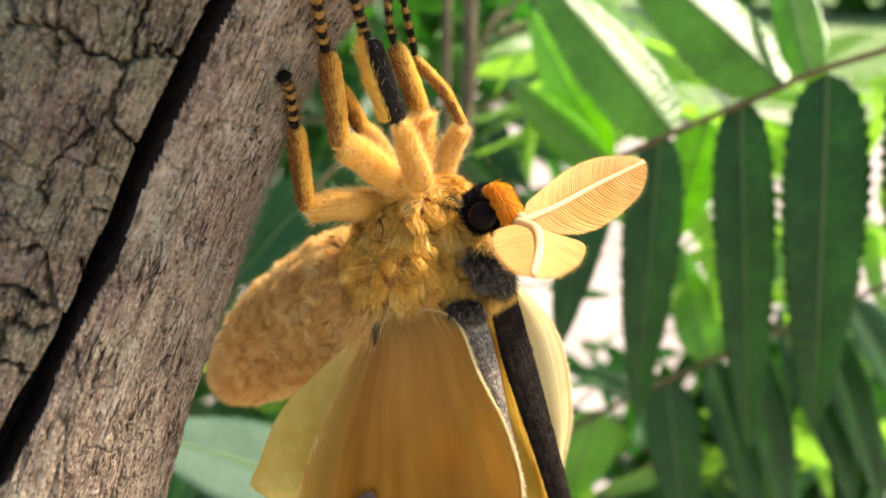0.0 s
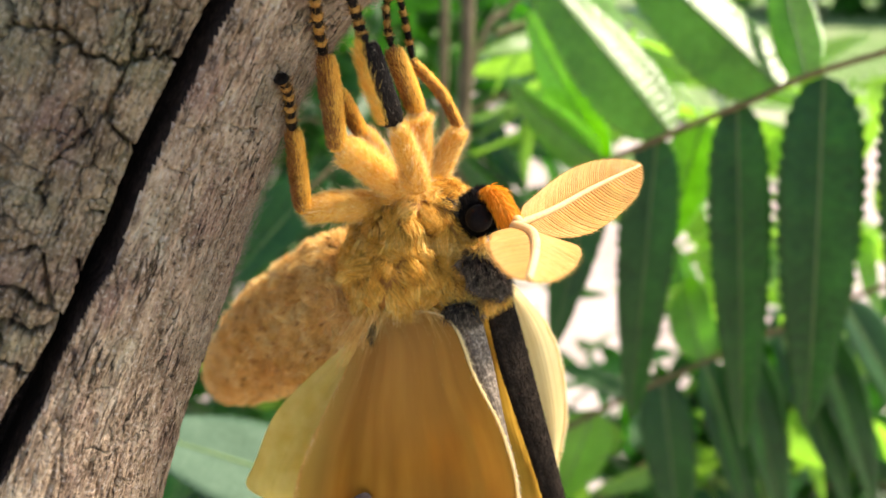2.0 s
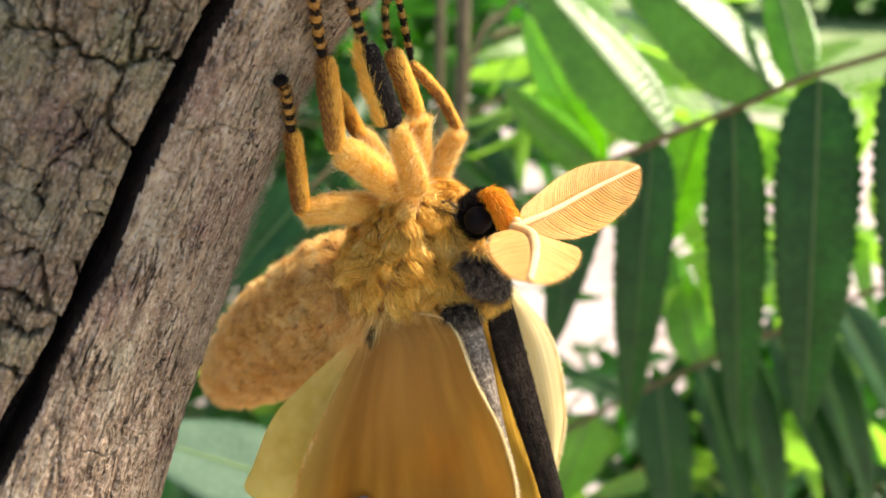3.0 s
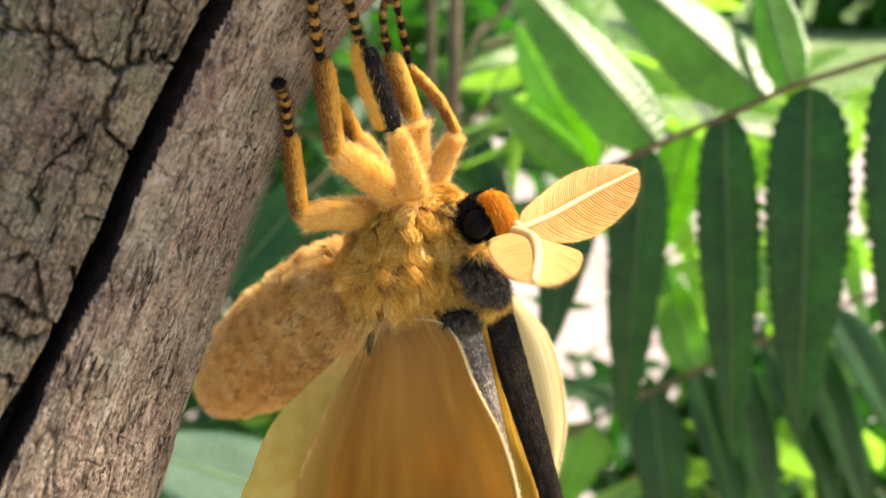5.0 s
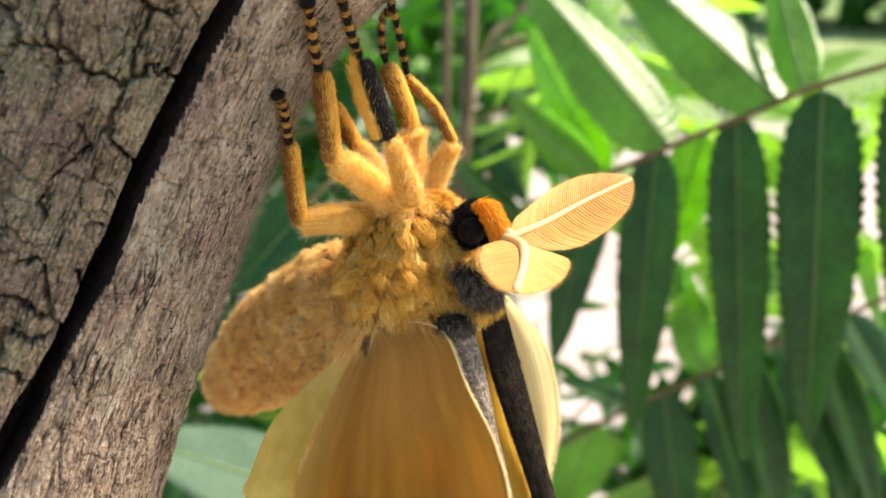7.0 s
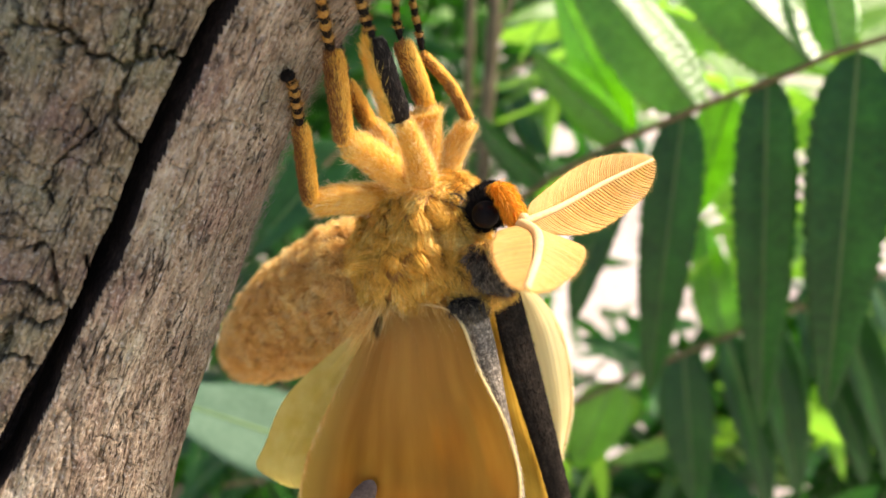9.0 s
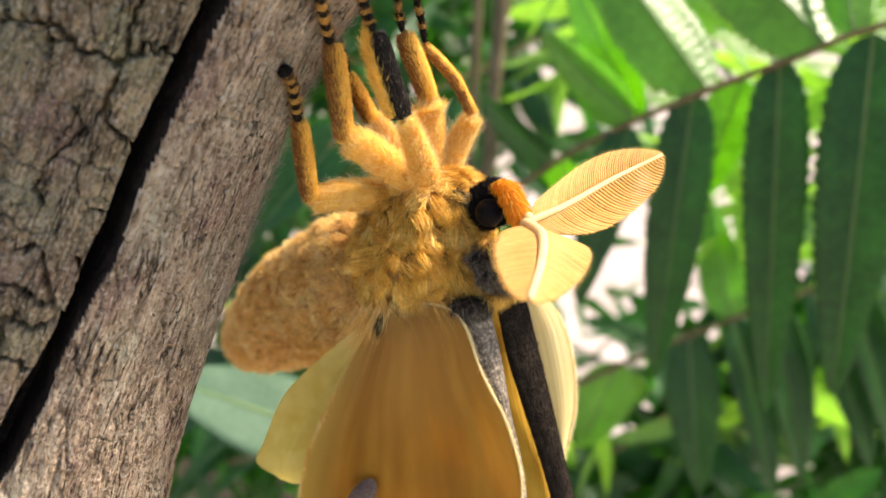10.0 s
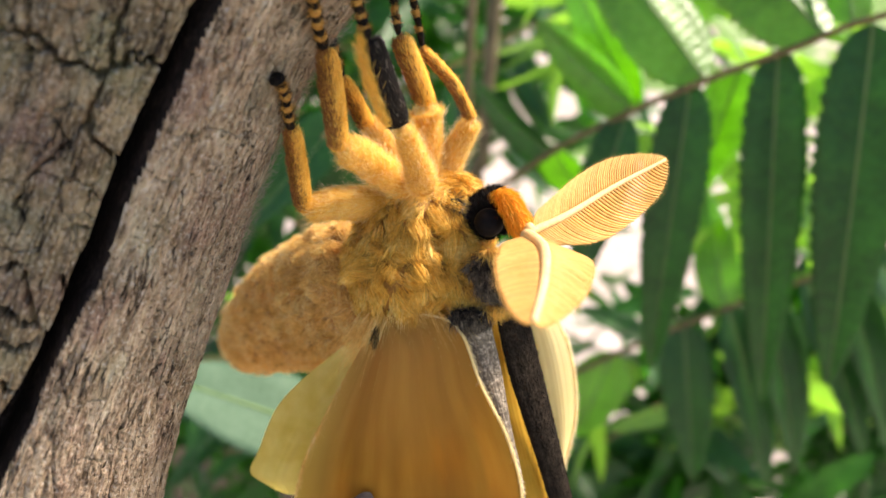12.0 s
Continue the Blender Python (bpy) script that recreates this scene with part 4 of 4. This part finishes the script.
compound("sumac_leaf", [(-5.7, 222.0, -104.7), (31.2, 204.9, -66.9), (54.9, 191.5, -46.5), (77.2, 178.6, -30.3), (95.7, 168.4, -18.3), (107.5, 159.2, -9.0), (123.0, 148.7, -0.4), (148.1, 137.0, 10.8)], 1.25, [
    ((54.9, 191.3, -47.1), (41.4, 176.6, -110.1), 17, (-0.400, -0.760, 0.523)),
    ((72.4, 182.0, -32.7), (71.6, 170.4, -138.8), 18.5, (-0.250, -0.713, 0.504), 0.12, 0.6),
    ((92.9, 169.3, -18.8), (108.4, 155.3, -141.4), 18, (-0.350, -0.760, 0.523)),
    ((112.8, 157.4, -8.3), (121.7, 141.6, -122.1), 22.5, (-0.350, -0.760, 0.523)),
    ((133.9, 146.7, 2.6), (148.1, 130.3, -104.7), 24, (-0.300, -0.760, 0.523)),
    ((76.9, 180.8, -30.5), (28.8, 217.5, 23.0), 25, (0.000, -0.830, 0.380), 0.1, -0.75, 24, 0.0, LEAF_BACKLIT),
    ((103.9, 163.2, -12.5), (54.5, 200.9, 30.2), 25, (0.000, -0.830, 0.380), 0.1, -0.75, 24, 0.0, LEAF_BACKLIT),
    ((107.8, 159.7, -7.8), (107.9, 200.9, 30.2), 13, (-0.350, -0.929, -0.164), 0.1, -0.5, 24, 0.0, LEAF_BACKLIT),
    ((56.5, 192.0, -45.2), (25.6, 232.7, -24.7), 21, (-0.350, -0.865, -0.352), 0.1, 0.2, 24, 0.0, LEAF_BACKLIT),
    ((58.3, 194.4, -44.8), (33.3, 253.9, 1.1), 22, (-0.350, -0.865, -0.352), 0.1, 0.25, 24, 0.0, LEAF_BACKLIT),
    ((89.9, 189.7, -29.6), (86.7, 200.2, -78.4), 18, (-0.350, -0.865, -0.352), 0.1, 0.3, 24, 0.0, LEAF_BACKLIT),
    ((33.3, 205.4, -65.5), (54.9, 233.8, -102.1), 18, (-0.350, -0.865, -0.352), 0.1, 0.3, 24, 0.0, LEAF_BACKLIT),
    ((31.2, 204.9, -66.9), (1.5, 253.8, -52.5), 20, (-0.350, -0.865, -0.352)),
], "sumac leaf of long toothed green leaflets hanging from a thin stalk")
compound("sumac_leaf", [(46.2, 286.6, -238.4), (100.2, 276.8, -195.8), (137.4, 272.7, -171.2), (172.4, 268.4, -149.8), (210.7, 262.4, -124.6), (261.9, 257.0, -98.0)], 1.6, [
    ((100.2, 277.0, -195.2), (65.3, 295.9, -188.6), 15, (0.100, -0.387, 0.911)),
    ((116.6, 275.8, -184.8), (130.1, 251.9, -270.8), 26, (-0.300, -0.797, 0.430)),
    ((138.0, 272.7, -171.2), (166.7, 244.1, -263.5), 25, (0.300, -0.797, 0.430)),
    ((171.0, 268.2, -150.3), (211.4, 242.7, -240.2), 26, (0.300, -0.797, 0.430)),
    ((153.8, 270.1, -161.6), (181.5, 247.4, -255.3), 25, (0.200, -0.797, 0.430)),
    ((184.4, 267.2, -142.3), (225.7, 242.7, -240.2), 26, (0.300, -0.797, 0.430)),
    ((197.8, 264.4, -133.0), (245.1, 243.1, -212.6), 26, (0.300, -0.760, 0.523)),
    ((134.5, 272.4, -172.0), (124.0, 301.4, -121.5), 22, (-0.350, -0.929, -0.164), 0.1, 0.3, 24, 0.0, LEAF_BACKLIT),
    ((83.7, 279.6, -207.5), (71.6, 292.0, -278.4), 30, (-0.200, -0.929, -0.164), 0.1, 0.2, 24, 0.0, LEAF_BACKLIT),
], "shaded sumac leaf with drooping dark green leaflets")
compound("sumac_leaf", [(-19.4, 97.8, -123.6), (-26.7, 97.0, -115.0), (-34.4, 97.0, -107.1)], 0.7, [
    ((-33.8, 96.8, -107.3), (-80.1, 98.3, -90.4), 25, (0.100, -0.275, 0.920), 0.05, 0.1, 26, 0.0, LEAF_PALE),
], "pale sunlit leaf behind the trunk")
compound("sumac_leaf", [(-28.6, 195.0, -37.8), (-39.8, 185.7, -47.5), (-47.1, 180.0, -53.8)], 0.8, [
    ((-39.8, 185.7, -47.5), (-72.6, 166.6, -81.6), 20, (0.100, -0.601, 0.782)),
    ((-36.6, 192.8, -43.4), (-47.8, 193.0, -96.2), 20, (0.000, -0.722, 0.615)),
], "green sumac leaflets behind the moth")

# stems behind, on one shrub
shrub = thing("sumac_shrub", (5.2, 282.7, -274.6), "sumac shrub with slender brown stems", "shrub")
for pts, r in (([(16.7, 419.6, 117.7), (14.8, 364.0, -20.0), (13.1, 349.8, -60.5), (10.6, 331.7, -113.4), (5.2, 282.7, -274.6), (2.1, -173.0, -1482.6)], 3.8), ([(3.6, 438.1, 109.9), (1.9, 377.4, -40.3), (1.3, 360.4, -95.8), (-1.3, 303.1, -250.8), (-4.9, -188.4, -1547.6)], 2.6),
               ([(55.7, 388.6, 14.1), (38.1, 377.6, -7.7), (26.2, 369.9, -16.1), (16.7, 356.9, -40.2)], 1.8)):
    part("stem", Shape().tube(curve(pts, 60), r, 14, rough=0.08, freq=0.1), STEM_BROWN, shrub)


fg = np.random.default_rng(77)


def foliage(clumps, size, mat, label):
    """Clumps of long leaflets of the shrub, too many to tell apart."""
    fo = Shape()
    for c, rad, count in clumps:
        for k in range(count):
            o = np.array(c) + unit(fg.normal(size=3)) * rad * fg.random() ** 0.5
            ax = unit(fg.normal(size=3) * (1, 0.6, 0.5) + np.array([0, 0, -0.6]))
            nr = unit(np.cross(ax, fg.normal(size=3)))
            sd = np.cross(ax, nr)
            ln, wd = fg.uniform(60, 110) * size, fg.uniform(7, 11) * size
            rows_ = [o + ax * ln * u - nr * 0.25 * ln * u * u for u in (0, 0.15, 0.4, 0.7, 0.9, 1)]
            wds = [0.05, 0.7, 1.0, 0.75, 0.35, 0.02]
            fo.grid(np.array([[r_ - sd * wd * w_ + nr * 0.3 * wd * w_, r_, r_ + sd * wd * w_ + nr * 0.3 * wd * w_] for r_, w_ in zip(rows_, wds)]))
    part("foliage", fo, mat, shrub, label, kind="stuff")


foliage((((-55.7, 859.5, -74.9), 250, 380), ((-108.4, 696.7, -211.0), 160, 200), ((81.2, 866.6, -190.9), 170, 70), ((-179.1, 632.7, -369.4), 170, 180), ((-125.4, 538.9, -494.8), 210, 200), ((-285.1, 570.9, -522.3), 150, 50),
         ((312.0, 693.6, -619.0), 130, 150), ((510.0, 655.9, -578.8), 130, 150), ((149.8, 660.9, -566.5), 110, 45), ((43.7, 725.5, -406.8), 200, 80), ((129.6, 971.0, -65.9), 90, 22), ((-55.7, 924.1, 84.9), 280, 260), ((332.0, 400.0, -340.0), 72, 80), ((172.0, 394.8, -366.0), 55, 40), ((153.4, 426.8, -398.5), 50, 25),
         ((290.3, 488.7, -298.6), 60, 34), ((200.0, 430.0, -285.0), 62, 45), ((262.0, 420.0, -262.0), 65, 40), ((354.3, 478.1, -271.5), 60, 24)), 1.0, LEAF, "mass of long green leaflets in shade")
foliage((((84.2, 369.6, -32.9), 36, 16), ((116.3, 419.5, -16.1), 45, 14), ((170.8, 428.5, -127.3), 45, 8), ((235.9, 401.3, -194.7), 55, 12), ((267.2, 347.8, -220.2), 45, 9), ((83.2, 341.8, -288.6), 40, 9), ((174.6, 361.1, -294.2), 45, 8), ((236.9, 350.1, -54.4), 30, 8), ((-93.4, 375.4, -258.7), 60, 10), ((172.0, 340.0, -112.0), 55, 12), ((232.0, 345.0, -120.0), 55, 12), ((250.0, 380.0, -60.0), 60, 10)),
        0.9, LEAF_BACKLIT, "bright green leaflets with the light through them")


def random_leaf(seed, long=230, pairs=6):
    """A whole sumac leaf along x, its leaflets hanging to both sides."""
    g = np.random.default_rng(seed)
    sp_ = [(0, 0, 0), (long * 0.4, 0, 12), (long * 0.8, 0, 4), (long, 0, -10)]
    rc = curve(sp_, 40)
    ls = []
    for k in range(pairs):
        b = rc[6 + int(31 * k / (pairs - 1))]
        for sd in (-1, 1):
            ln = g.uniform(75, 100) * (1 - 0.25 * abs(k / (pairs - 1) - 0.45))
            d = unit((0.45 + g.normal() * 0.12, sd * 0.9, -0.35 + g.normal() * 0.25))
            ls.append((b, b + d * ln, g.uniform(17, 22), unit((g.normal() * 0.2, -sd * 0.3, 1.0)), 0.3, 0.3, 9))
    ls.append((rc[-1], rc[-1] + np.array([85.0, 0, -30]), 19, (0.2, 0, 1.0), 0.3, 0.3, 9))
    return compound("sumac_leaf", sp_, 1.2, ls, "sumac leaf of toothed green leaflets on the shrub behind")


protos = [random_leaf(k) for k in (1, 2, 3)]
spots = [
    ((-84.5, 653.1, -52.0), 200, -10, 0), ((-86.7, 562.9, -115.1), 150, 10, 0), ((-18.1, 479.2, -108.7), 20, -15, 20), ((42.4, 549.8, -40.6), 60, 5, 0), ((-69.3, 322.3, -123.2), 170, 20, 10),
    ((-93.3, 359.8, -190.7), 120, -5, 0), ((-116.4, 366.8, -280.0), 200, 0, 0), ((-67.8, 333.5, -309.1), 160, 10, 0), ((101.9, 346.8, -329.7), 30, -10, 0), ((163.3, 391.1, -326.6), 140, 0, 10),
    ((228.0, 410.8, -384.7), 60, 0, 0), ((274.7, 385.0, -341.9), 10, 15, 0), ((308.6, 383.6, -291.8), 100, 0, -10), ((42.4, 506.8, -147.1), 205, 0, 0), ((72.6, 490.0, -81.9), 200, 20, 0),
    ((7.3, 495.2, -229.1), 190, 0, 0), ((-140.5, 285.7, -293.8), 20, 10, 0), ((-11.0, 604.7, 41.8), 250, 0, 0), ((278.4, 501.1, -374.7), 330, 0, 0),
]
for k, (at_, rz, ry, rx) in enumerate(spots):
    m = pose(*(np.array(at_) * MM), rx, ry, rz)
    if k < 3:
        protos[k].matrix_world = m
    else:
        copy_thing(protos[k % 3], m)


def motions():
    """The moth draws its abdomen in a little towards the end."""
    root = (np.array((-7.7, 10.9, -7.6)) - np.array((-2.0, 4.7, -1.8))) * MM
    hinge = Vector(np.cross(unit((-0.790, -0.229, -0.566)), unit((0.000, 0.927, -0.375))))

    def drawn(degrees):
        return Matrix.Translation(root) @ Matrix.Rotation(radians(degrees), 4, hinge) @ Matrix.Translation(-Vector(root))

    walk(abdomen, [(0.0, drawn(0)), (7.0, drawn(0)), (9.5, drawn(0.3)), (10.5, drawn(1.6)), (12.0, drawn(2.2))])


motions()
